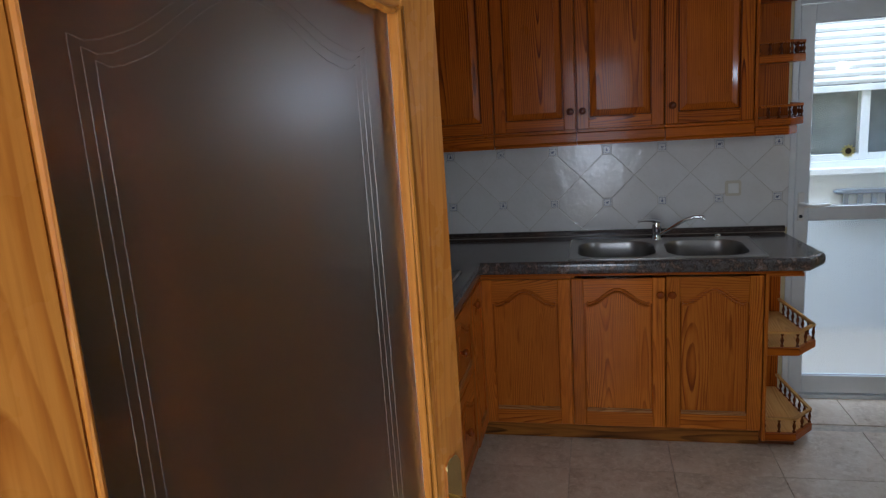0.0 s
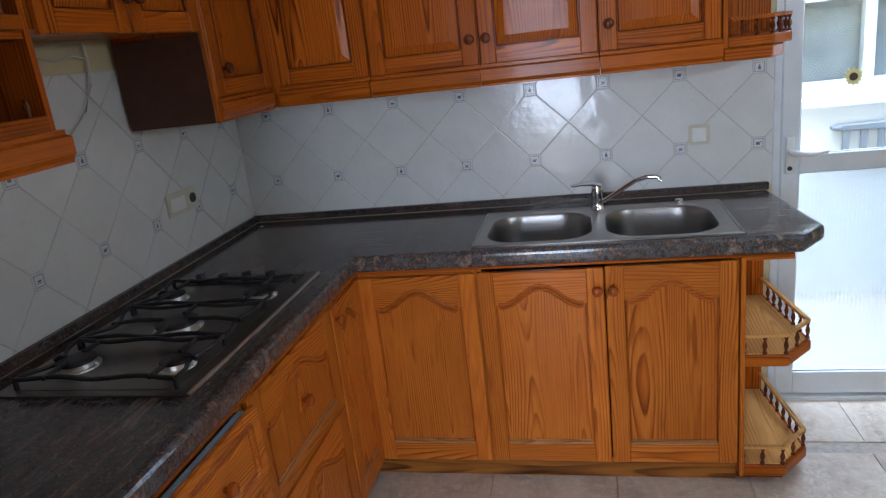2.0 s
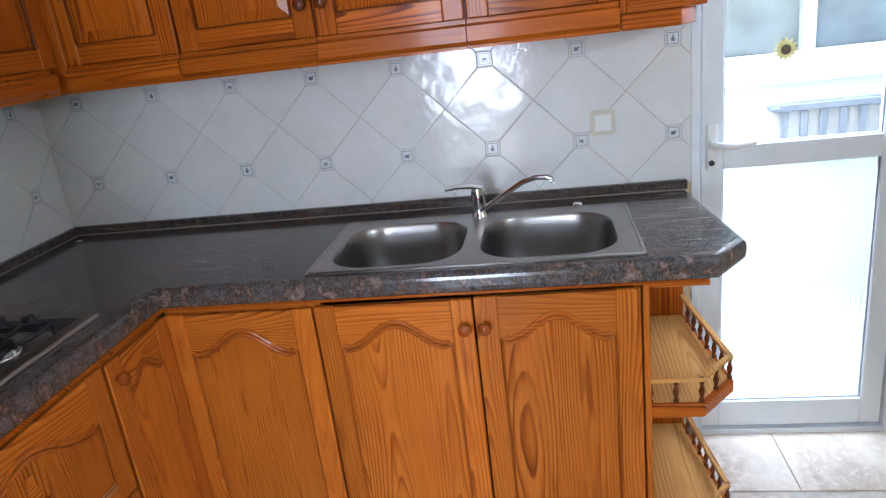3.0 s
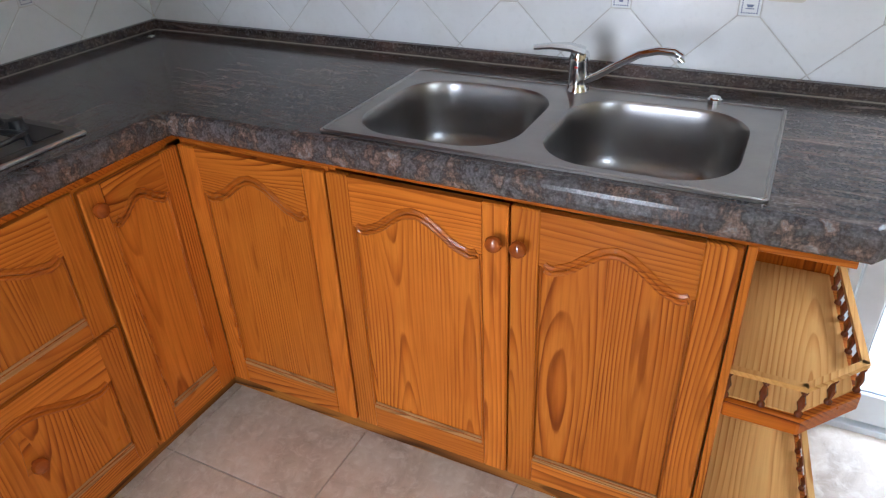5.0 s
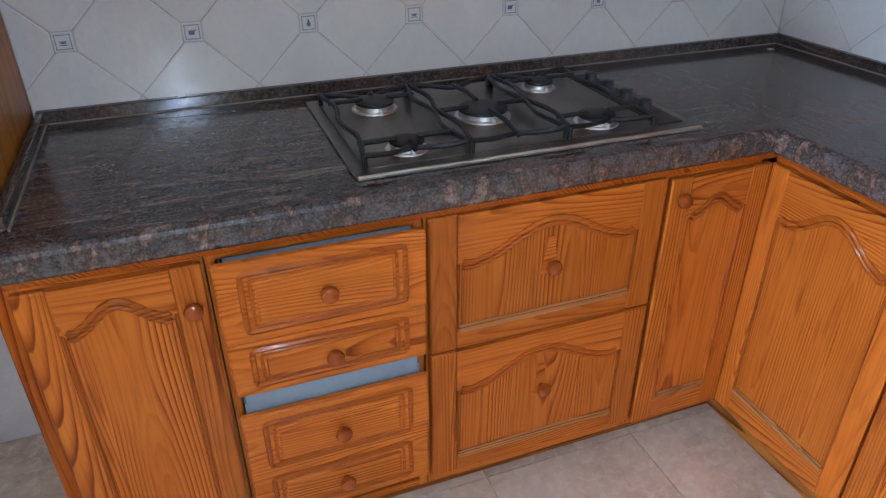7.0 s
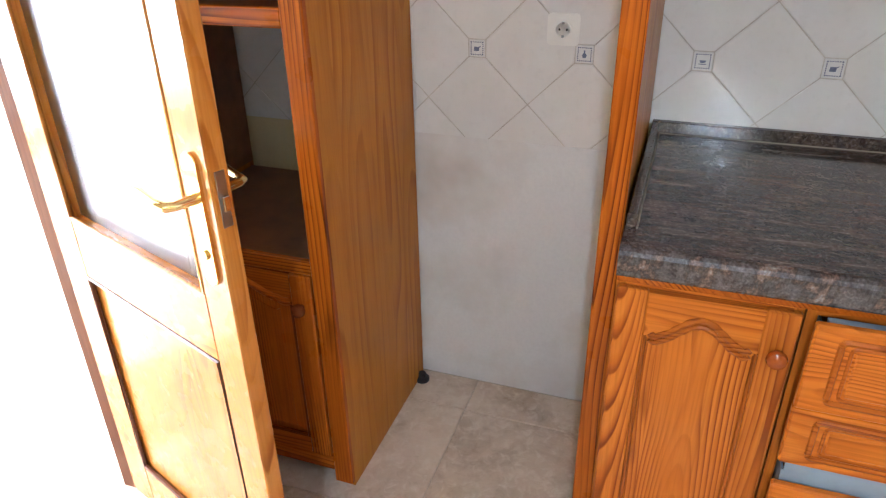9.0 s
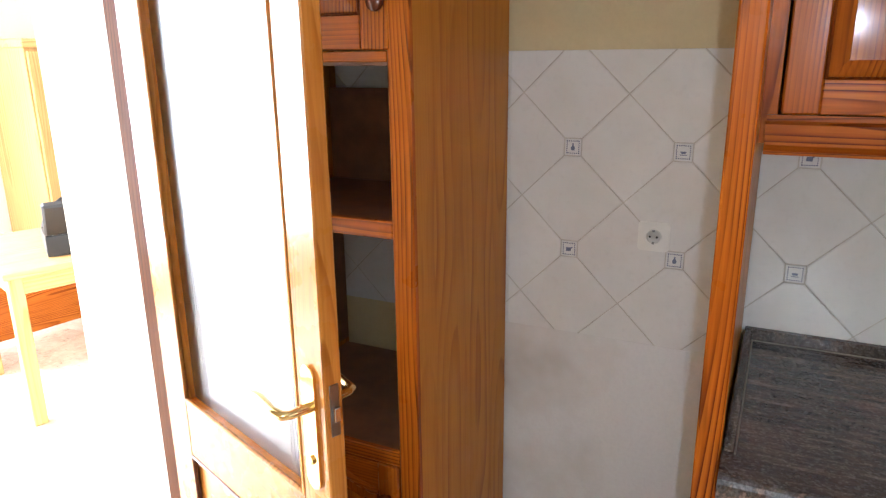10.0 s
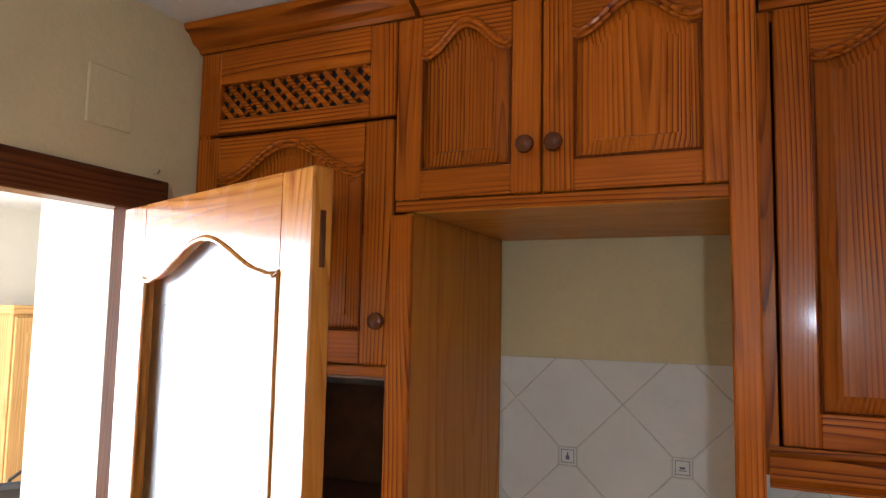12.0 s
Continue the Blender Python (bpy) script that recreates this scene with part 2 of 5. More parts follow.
IRON = plain("black_cast_iron", (0.018, 0.018, 0.019), 0.45, 0.2, 0.3, 60.0, 0.1)
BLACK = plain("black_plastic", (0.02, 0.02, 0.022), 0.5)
ALU = plain("white_lacquered_aluminium", (0.76, 0.78, 0.79), 0.35, 0.0, 0.04, 12.0, 0.0)
SEAL = plain("grey_rubber_seal", (0.25, 0.26, 0.27), 0.7)
WHITE = plain("white_plastic", (0.78, 0.77, 0.73), 0.35, 0.0, 0.04, 20.0, 0.0)
ZINC = plain("blue_grey_drawer_metal", (0.26, 0.34, 0.43), 0.35, 0.0, 0.1, 18.0, 0.02)
KNOB = plain("turned_varnished_wood", (0.13, 0.030, 0.007), 0.12, 0.0, 0.25, 40.0, 0.02)
KNOBL = plain("turned_honey_wood", (0.30, 0.066, 0.007), 0.12, 0.0, 0.25, 40.0, 0.02)
BOARD = plain("brown_hardboard", (0.19, 0.080, 0.033), 0.5, 0.0, 0.25, 14.0, 0.05)
# Darker copy of BOARD: the hood bay's shade is put into its colour.
SHADE_BOARD = plain("shaded_red_board", (0.065, 0.020, 0.007), 0.5, 0.0, 0.25, 14.0, 0.05)
BEIGE = plain("aged_beige_plastic", (0.60, 0.55, 0.44), 0.4, 0.0, 0.06, 20.0, 0.0)
RACK = plain("grey_rack_paint", (0.24, 0.26, 0.30), 0.5)
YELLOW = plain("yellow_petals", (0.82, 0.76, 0.30), 0.5)
CABLE = plain("white_cable_sheath", (0.66, 0.65, 0.60), 0.5)
JOINT = plain("aged_silicone", (0.26, 0.22, 0.17), 0.6)
FGROUT = plain("beige_floor_grout", (0.54, 0.47, 0.39), 0.85, 0.0, 0.2, 40.0, 0.2)
STAINS = plain("dark_pane_curtain", (0.36, 0.40, 0.43), 0.6, 0.0, 0.25, 5.0, 0.0)


def glass(name, rough, tint, wave=0.0, scale=(1, 1, 1), milk=0.0, ribs=0.0):
    g = Graph(name, rough)
    g.set("Base Color", (*tint, 1.0))
    g.set("Transmission Weight", 1.0 - milk)
    g.set("IOR", 1.45)
    if wave:
        c = g.coords((1, 1, 1), False)
        n = g.noise(g.add("Mapping", Vector=c, Scale=scale).outputs[0], 1.0, 2.0)
        if ribs:
            n = g.math("ADD", g.math("MULTIPLY", n, 0.25), g.add("TexWave", Vector=c, Scale=ribs, Distortion=0.0).outputs[1])
        g.bump(n, wave, 0.004)
    return g.mat


CLEAR = glass("clear_glass", 0.0, (0.96, 0.98, 0.98))
RIBBED = glass("ribbed_privacy_glass", 0.15, (0.72, 0.77, 0.82), 0.6, (60, 60, 60), 0.04, 20.0)
FROSTED = glass("frosted_door_glass", 0.28, (0.86, 0.88, 0.88), 0.04, (60, 60, 60), 0.0)

# Mesh tools ----------------------------------------------------------------------------------------


def part(name, bm, material, parent, label="", smooth=False, kind=""):
    me = bpy.data.meshes.new(name)
    bmesh.ops.recalc_face_normals(bm, faces=bm.faces[:])
    if smooth:
        for f in bm.faces:
            f.smooth = True
        for e in bm.edges:
            if len(e.link_faces) == 2 and e.calc_face_angle(0) > 0.7:
                e.smooth = False
    bm.to_mesh(me)
    bm.free()
    for m in material if isinstance(material, (list, tuple)) else [material]:
        me.materials.append(m)
    ob = new(name, me)
    if parent is not None:
        ob.parent = parent
    return tagged(ob, label, kind=kind)


def thing(name, m, label, category, group="", kind=""):
    ob = new(name)
    ob.empty_display_size = 0.1
    ob.matrix_world = m
    return tagged(ob, label, category, group, kind)


def cuboid(bm, a, b, c=0.0):
    """A box from corner a to corner b with its edges chamfered by c."""
    made = bmesh.ops.create_cube(bm, size=1.0)["verts"]
    for v in made:
        v.co = Vector([(a[i] + b[i]) / 2 + v.co[i] * (b[i] - a[i]) for i in range(3)])
    if c:
        edges = list({e for v in made for e in v.link_edges})
        bmesh.ops.bevel(bm, geom=edges, offset=c, segments=1, affect="EDGES")
    return bm


def boxes(*items, c=0.0):
    bm = bmesh.new()
    for a, b in items:
        cuboid(bm, a, b, c)
    return bm


def prism(bm, pts, lo, hi, axis="y"):
    """A prism over the closed outline pts; axis: the direction in which it is thick."""
    def at(p, d):
        return {"y": (p[0], d, p[1]), "z": (p[0], p[1], d), "x": (d, p[0], p[1])}[axis]
    a, b = [bm.verts.new(at(p, lo)) for p in pts], [bm.verts.new(at(p, hi)) for p in pts]
    bm.faces.new(a)
    bm.faces.new(b[::-1])
    for i in range(len(pts)):
        j = (i + 1) % len(pts)
        bm.faces.new((a[j], a[i], b[i], b[j]))
    return bm


def tube(bm, pts, radius, seg=8, flat=1.0):
    """A round bar along pts; radius may be a function of the step."""
    rings, n = [], len(pts)
    for i, p in enumerate(pts):
        d = (Vector(pts[min(i + 1, n - 1)]) - Vector(pts[max(i - 1, 0)])).normalized()
        side = d.cross(Vector((0, 0, 1)) if abs(d.z) < 0.9 else Vector((0, 1, 0))).normalized()
        up = side.cross(d)
        r = radius(i) if callable(radius) else radius
        rings.append([bm.verts.new(Vector(p) + side * r * flat * math.cos(2 * math.pi * k / seg) + up * r * math.sin(2 * math.pi * k / seg)) for k in range(seg)])
    for a, b in zip(rings, rings[1:]):
        for k in range(seg):
            bm.faces.new((a[k], a[(k + 1) % seg], b[(k + 1) % seg], b[k]))
    bm.faces.new(rings[0][::-1])
    bm.faces.new(rings[-1])
    return bm


def lathe(bm, profile, m, seg=14):
    """A turned body: profile of (radius, height) about the z axis of m."""
    rings = []
    for r, h in profile:
        rings.append([bm.verts.new(m @ Vector((r * math.cos(2 * math.pi * k / seg), r * math.sin(2 * math.pi * k / seg), h))) for k in range(seg)])
    for a, b in zip(rings, rings[1:]):
        for k in range(seg):
            bm.faces.new((a[k], a[(k + 1) % seg], b[(k + 1) % seg], b[k]))
    bm.faces.new(rings[0][::-1])
    bm.faces.new(rings[-1])
    return bm


def rounded(cx, cy, w, h, r, n=6):
    """The outline of a rectangle with round corners."""
    out = []
    for k, (sx, sy) in enumerate(((1, 1), (-1, 1), (-1, -1), (1, -1))):
        for i in range(n + 1):
            a = math.pi / 2 * (k + i / n)
            out.append((cx + sx * (w / 2 - r) + r * math.cos(a), cy + sy * (h / 2 - r) + r * math.sin(a)))
    return out


def plate(bm, outline, holes, lo, hi):
    """A flat slab with holes, thick from lo to hi in z."""
    loops = []
    for pts in [outline, *holes]:
        vs = [bm.verts.new((x, y, hi)) for x, y in pts]
        loops.append(vs)
        for i in range(len(vs)):
            bm.edges.new((vs[i], vs[(i + 1) % len(vs)]))
    top = bmesh.ops.triangle_fill(bm, edges=bm.edges[:], use_beauty=True)
    faces = [f for f in top["geom"] if isinstance(f, bmesh.types.BMFace)]
    low = {v: bm.verts.new((v.co.x, v.co.y, lo)) for vs in loops for v in vs}
    for f in faces:
        bm.faces.new([low[v] for v in f.verts][::-1])
    for vs in loops:
        for i in range(len(vs)):
            a, b = vs[i], vs[(i + 1) % len(vs)]
            bm.faces.new((a, b, low[b], low[a]))
    return bm


def arch_line(x0, x1, z, rise, n=22):
    """The curved lower edge of an arched rail: level shoulders and a bell in the middle."""
    out = []
    for i in range(n + 1):
        u = i / n
        s = min(max((u - 0.10) / 0.80, 0), 1)
        out.append((x0 + (x1 - x0) * u, z + rise * (0.5 - 0.5 * math.cos(2 * math.pi * s)) ** 0.8 - 0.006 * math.sin(math.pi * min(u, 1 - u) / 0.1) * (min(u, 1 - u) < 0.1)))
    return out

# The large structure -------------------------------------------------------------------------------
H = 2.455


def wall(name, label, material, *items):
    return tagged(part(name, boxes(*items), material, None), label, "wall", kind="structure")


wall_west = wall("wall_west", "tiled and cream plastered kitchen wall behind the hob counter", CREAM, ((-0.12, -3.62, 0), (-0.006, 0.12, H)))
wall_north = wall("wall_north", "tiled kitchen wall behind the sink with a glazed door", CREAM,
                  ((-0.006, 0.006, 0), (2.205, 0.12, H)), ((2.875, 0.006, 0), (3.2, 0.12, H)), ((2.205, 0.006, 2.10), (2.875, 0.12, H)))
wall_east = wall("wall_east", "plain cream plastered kitchen wall", CREAM, ((3.2, -3.62, 0), (3.32, 0.12, H)))
wall_south = wall("wall_south", "cream plastered wall round the wooden kitchen doorway", CREAM,
                  ((-0.006, -3.57, 0), (0.735, -3.5, H)), ((1.535, -3.57, 0), (3.2, -3.5, H)), ((0.735, -3.57, 2.02), (1.535, -3.5, H)))
wall_stub = wall("wall_stub", "pale painted wall end beside the doorway in the living room", HALL, ((-3.4, -3.86, 0), (0.71, -3.572, H)))
wall_living = wall("wall_living", "pale painted living room walls round a wide window", HALL,
                   ((-3.5, -7.12, 0), (0.05, -7.0, H)), ((2.55, -7.12, 0), (3.3, -7.0, H)), ((0.05, -7.12, 0), (2.55, -7.0, 0.3)), ((0.05, -7.12, 2.35), (2.55, -7.0, H)),
                   ((-3.52, -7.0, 0), (-3.4, -3.86, H)), ((3.2, -7.0, 0), (3.32, -3.57, H)))
ceiling = tagged(part("ceiling", boxes(((-3.5, -7.1, H), (3.3, 0.12, H + 0.12))), CEIL, None), "white roughly painted ceiling", "ceiling", kind="structure")
floor = tagged(part("floor", boxes(((-3.5, -7.1, -0.12), (3.3, 1.2, -0.006))), FGROUT, None), "mottled beige stone-look tile floor with pale joints", "floor", kind="structure")
ground = tagged(part("ground", boxes(((-60, -60, -3.2), (60, 60, -3.0))), plain("grey_paving", (0.35, 0.34, 0.32), 0.9), None), "grey paved ground far below the flat", "ground", kind="structure")
wall_patio = wall("wall_patio", "white painted patio walls across from the kitchen door", PATIO,
                  ((0.4, 1.2, -3.0), (2.36, 1.34, 4.2)), ((3.62, 1.2, -3.0), (4.3, 1.34, 4.2)), ((2.36, 1.2, -3.0), (3.62, 1.34, 1.12)), ((2.36, 1.2, 2.1), (3.62, 1.34, 4.2)),
                  ((0.3, 0.12, -3.0), (0.4, 1.34, 4.2)), ((4.2, 0.12, -3.0), (4.3, 1.34, 4.2)))

# plaster below and above the niche tiles, and a patched plate over the doorway
part("painted_patch", boxes(((-0.006, -2.93, 0.0), (-0.002, -2.25, 0.868))), SCUFF, wall_west, "scuffed white plaster behind the missing fridge")
part("cover_plate", boxes(((0.775, -3.5, 2.15), (0.885, -3.492, 2.275)), c=0.0015), CREAM, wall_south, "painted-over square cover plate")
bm = bmesh.new()
tube(bm, [(0.70, -3.5, 2.075), (0.70, -3.488, 2.075), (0.70, -3.482, 2.085)], 0.0022, 6)
part("nail", bm, CHROME, wall_south)

# the doorway's lining and trim
doorway = thing("door_trim_south", pose(0, 0, 0), "dark stained wooden door casing round the kitchen doorway", "door frame", kind="structure")
part("jamb", boxes(((0.735, -3.540, 0), (0.768, -3.495, 1.99)), c=0.002), STAIN["z"], doorway)
part("jamb", boxes(((1.502, -3.572, 0), (1.535, -3.495, 1.99)), c=0.002), STAIN["z"], doorway)
part("head", boxes(((0.735, -3.572, 1.99), (1.535, -3.495, 2.02)), c=0.002), STAIN["x"], doorway)
for y0, y1 in ((-3.495, -3.478),):
    part("side_casing", boxes(((0.672, y0, 0), (0.745, y1, 1.982)), c=0.004), STAIN["z"], doorway)
    part("side_casing", boxes(((1.525, y0, 0), (1.598, y1, 1.982)), c=0.004), STAIN["z"], doorway)
    part("head_casing", boxes(((0.672, y0, 1.984), (1.598, y1, 2.06)), c=0.004), STAIN["x"], doorway)

# Cabinet making ------------------------------------------------------------------------------------
KNOB_PROFILE = [(0.006, 0.0), (0.007, 0.008), (0.009, 0.011), (0.0165, 0.015), (0.0185, 0.021), (0.0165, 0.028), (0.010, 0.032), (0.003, 0.0335)]


def knob(parent, x, z, y=-0.02, wood=KNOB, size=1.0):
    bm = bmesh.new()
    lathe(bm, [(r * size, h * size) for r, h in KNOB_PROFILE], pose(x, y, z, 90), 16)
    return part("knob", bm, wood, parent, "round turned wooden knob", smooth=True)


def panel_door(parent, x0, x1, z0, z1, wood, raised, arch=0.063, stile=0.058, at=None, knobs=KNOB, rope=False, y=0.0, name="door", drop=0.123, foot=0.085):
    """A framed door with an arched top rail; its front stands 20 mm before y."""
    g, f = 0.0015, y - 0.02
    x0, x1 = x0 + g, x1 - g
    a, b = x0 + stile, x1 - stile
    zt = z1 - drop if rope else z1 - 0.026 - arch
    foot = foot if rope else stile
    line = arch_line(a, b, zt, arch) if arch else [(a, zt), (b, zt)]
    bm = bmesh.new()
    prism(bm, [(a, z0 + foot), (b, z0 + foot)] + line[::-1], y - (0.008 if raised else 0.0150), y - 0.002)
    door = part(name, bm, wood["z"], parent)
    for s0, s1 in ((x0, a), (b, x1)):
        part("stile", boxes(((s0, f, z0), (s1, y - 0.001, z1)), c=0.0035), wood["z"], door)
    bm = bmesh.new()
    prism(bm, [(a, z1 - 0.002), (b, z1 - 0.002)] + line[::-1], f + 0.0008, y - 0.001)
    part("top_rail", bm, wood["x"], door)
    part("bottom_rail", boxes(((a, f + 0.0008, z0 + 0.001), (b, y - 0.001, z0 + foot)), c=0.002), wood["x"], door)
    if raised:
        # the raised field, with a sloping margin
        m, inner = 0.034, []
        ring = [(a + 0.004, z0 + foot + 0.004), (b - 0.004, z0 + foot + 0.004)] + [(min(max(x, a + 0.004), b - 0.004), z - 0.006) for x, z in line[::-1]]
        cx0, cx1 = a + m, b - m
        for x, z in ring:
            u = (x - a) / (b - a)
            low = z < z0 + foot + 0.01
            inner.append((cx0 + (cx1 - cx0) * u, z0 + foot + m if low else z - m + 0.008))
        bm = bmesh.new()
        o = [bm.verts.new((x, y - 0.0082, z)) for x, z in ring]
        mi = [bm.verts.new((x, y - 0.0155, z)) for x, z in inner]
        tp = [bm.verts.new((x, y - 0.0190, z)) for x, z in inner]
        for i in range(len(o)):
            j = (i + 1) % len(o)
            bm.faces.new((o[i], o[j], mi[j], mi[i]))
            bm.faces.new((mi[i], mi[j], tp[j], tp[i]))
        bm.faces.new(tp)
        part("raised_field", bm, wood["z"], door)
    # the carved arch and the bead round the panel
    bm = bmesh.new()
    e = 0.0 if not rope else 0.012
    pts = [(x, f - 0.001, z + 0.004) for x, z in (arch_line(a + e, b - e, zt, arch, 40) if arch else [(a, zt), (b, zt)])]
    if rope:
        tube(bm, [(x, yy + 0.005, z + 0.002) for x, yy, z in pts], lambda i: 0.0082 + 0.0008 * math.sin(i * 1.35), 8)
        tube(bm, [(x, yy + 0.0045, z - 0.013) for x, yy, z in pts], lambda i: 0.0060 + 0.0006 * math.sin(i * 1.35 + 2), 7)
    else:
        tube(bm, pts, 0.0075, 8)
        tube(bm, [(x, yy + 0.003, z - 0.012) for x, yy, z in pts], 0.005, 6)
    part("arch_moulding", bm, (CARVED if rope else wood)["x"], door, "carved arched moulding", smooth=True)
    bm = bmesh.new()
    tube(bm, [(a + 0.002, f + 0.003, zt), (a + 0.002, f + 0.003, z0 + foot + 0.002), (b - 0.002, f + 0.003, z0 + foot + 0.002), (b - 0.002, f + 0.003, zt)], 0.005, 6)
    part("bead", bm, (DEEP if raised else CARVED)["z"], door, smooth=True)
    if rope:
        part("bottom_ledge", boxes(((a + 0.004, f - 0.004, z0 + foot - 0.010), (b - 0.004, f + 0.006, z0 + foot + 0.001)), ((a + 0.004, f - 0.001, z0 + foot + 0.002), (b - 0.004, f + 0.006, z0 + foot + 0.008)), c=0.002), WEATHERED["x"], door, "grooved ledge moulding")
    if at:
        knob(door, at[0], at[1], f, knobs)
    return door


def drawer_front(parent, x0, x1, z0, z1, wood, y=0.0, knobs=KNOBL):
    """A drawer front with two carved frames; it stands 20 mm before y."""
    f = y - 0.02
    front = part("drawer_front", boxes(((x0, f, z0), (x1, y, z1)), c=0.004), wood["x"], parent)
    for inset, r, d in ((0.045, 0.0070, 0.002), (0.062, 0.0045, 0.002)):
        bm = bmesh.new()
        pts = [(x, f + d, z) for x, z in rounded((x0 + x1) / 2, (z0 + z1) / 2, x1 - x0 - 2 * inset, z1 - z0 - 1.1 * inset, 0.009, 3)]
        tube(bm, pts + pts[:1], r, 6)
        part("carved_frame", bm, CARVED["x"], front, smooth=True)
    part("field", boxes(((x0 + 0.07, f - 0.0035, z0 + 0.042), (x1 - 0.07, f + 0.004, z1 - 0.042)), c=0.003), wood["x"], front)
    knob(front, (x0 + x1) / 2, (z0 + z1) / 2, f - 0.003, knobs)
    return front


def carcass(parent, w, d, z0, z1, wood, back=True, thick=0.018, top=True):
    part("side_panel", boxes(((0, 0, z0), (thick, d, z1))), wood["z"], parent)
    part("side_panel", boxes(((w - thick, 0, z0), (w, d, z1))), wood["z"], parent)
    part("bottom_panel", boxes(((thick, 0, z0), (w - thick, d, z0 + thick))), wood["x"], parent)
    if top:
        part("top_panel", boxes(((thick, 0, z1 - thick), (w - thick, d, z1))), wood["x"], parent)
    if back:
        part("back_panel", boxes(((thick, d - 0.006, z0 + thick), (w - thick, d, z1 - thick))), wood["z"], parent)


def spindle_rail(parent, corners, z, wood, names="gallery_rail", gap=0.062, height=0.062):
    """A little gallery: turned spindles on a board and a top rail over them."""
    bm = bmesh.new()
    for (ax, ay), (bx, by) in zip(corners, corners[1:]):
        d = Vector((bx - ax, by - ay)).normalized()
        s = Vector((-d.y, d.x)) * 0.007
        e = d * 0.004
        prism(bm, [(ax - s.x - e.x, ay - s.y - e.y), (bx - s.x + e.x, by - s.y + e.y), (bx + s.x + e.x, by + s.y + e.y), (ax + s.x - e.x, ay + s.y - e.y)], z + height, z + height + 0.011, "z")
    rail = part(names, bm, wood["y"], parent, "thin gallery rail on turned spindles")
    turned = [(0.0075, 0), (0.0075, 0.006), (0.004, 0.010), (0.0065, 0.022), (0.0085, 0.030), (0.006, 0.040), (0.0035, 0.050), (0.007, 0.056), (0.007, 0.0625)]
    spots = [Vector(corners[0])]
    for a, b in zip(corners, corners[1:]):
        n = max(1, round((Vector(b) - Vector(a)).length / gap))
        spots += [Vector(a).lerp(Vector(b), (k + 1) / n) for k in range(n)]
    for p in spots[:-1]:
        bm = bmesh.new()
        lathe(bm, [(r, h * height / 0.0625) for r, h in turned], pose(p.x, p.y, z), 8)
        part("spindle", bm, KNOB, rail, smooth=True)
    return rail


NY, WX = -0.592, 0.655          # carcass fronts of the two base runs
UY, UX = -0.285, 0.325          # carcass fronts of the two upper runs
TX = 0.555                      # carcass front of the tall units

# Base run under the sink ---------------------------------------------------------------------------


def north(x):
    return pose(x, NY, 0)


def west(y, front=WX):
    return pose(front, y, 0, 0, 0, 90)


base = "base cabinets"
unit = thing("base_cabinet", north(0.66), "honey pine corner base cabinet with an arched panel door", "cabinet", base)
carcass(unit, 0.442, 0.56, 0.09, 0.862, PINE)
panel_door(unit, 0.004, 0.440, 0.100, 0.848, PINE, False, rope=True)

unit = thing("sink_cabinet", north(1.104), "honey pine sink cabinet with two arched panel doors", "cabinet", base)
carcass(unit, 0.864, 0.56, 0.09, 0.862, PINE, top=False)
panel_door(unit, 0.0, 0.434, 0.100, 0.850, PINE, False, rope=True, at=(0.410, 0.772), knobs=KNOBL)
panel_door(unit, 0.436, 0.862, 0.100, 0.854, PINE, False, rope=True, at=(0.462, 0.772), knobs=KNOBL, stile=0.062)

unit = thing("plinth_board", north(0.60), "scuffed dark pine plinth under the sink cabinets", "plinth")
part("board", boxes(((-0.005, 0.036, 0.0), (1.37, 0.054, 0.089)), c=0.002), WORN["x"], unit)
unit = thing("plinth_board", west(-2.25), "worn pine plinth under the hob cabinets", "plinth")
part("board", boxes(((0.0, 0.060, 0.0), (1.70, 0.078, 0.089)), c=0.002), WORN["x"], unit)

unit = thing("corner_shelf_unit", north(1.970), "open pine end shelves with turned gallery rails", "shelf unit")
part("back_panel", boxes(((0, 0.545, 0.0), (0.20, 0.56, 0.862)), c=0.001), RED["z"], unit)
part("side_panel", boxes(((0.0, -0.018, 0.046), (0.016, 0.545, 0.862)), c=0.002), PINE["z"], unit)
part("top_board", boxes(((0.016, 0.0, 0.845), (0.165, 0.545, 0.862)), c=0.001), PINE["x"], unit)
for z in (0.045, 0.470):
    bm = bmesh.new()
    prism(bm, [(0.016, -0.010), (0.152, -0.010), (0.256, 0.114), (0.204, 0.545), (0.016, 0.545)], z, z + 0.038, "z")
    bmesh.ops.bevel(bm, geom=[e for e in bm.edges], offset=0.003, segments=1, affect="EDGES")
    shelf = part("shelf", bm, RED["x"], unit, "chamfered end shelf board")
    bm = bmesh.new()
    prism(bm, [(0.02, 0.006), (0.145, 0.006), (0.240, 0.120), (0.190, 0.540), (0.02, 0.540)], z + 0.0385, z + 0.0415, "z")
    part("bare_top", bm, RAW["y"], shelf, "bare worn pine shelf surface")
    spindle_rail(unit, [(0.016, 0.003), (0.147, 0.003), (0.245, 0.118), (0.195, 0.54)], z + 0.0415, RAW)
part("shelf_plinth", boxes(((0.0, 0.045, 0.0), (0.16, 0.54, 0.044)), c=0.002), STAIN["x"], unit)

# Base run under the hob ----------------------------------------------------------------------------
unit = thing("base_cabinet", west(-0.905), "narrow honey pine corner cabinet with an arched door", "cabinet", base)
carcass(unit, 0.275, 0.60, 0.09, 0.862, PINE)
panel_door(unit, 0.002, 0.291, 0.105, 0.850, PINE, False, rope=True, arch=0.035, drop=0.10, at=(0.03, 0.802), knobs=KNOBL)

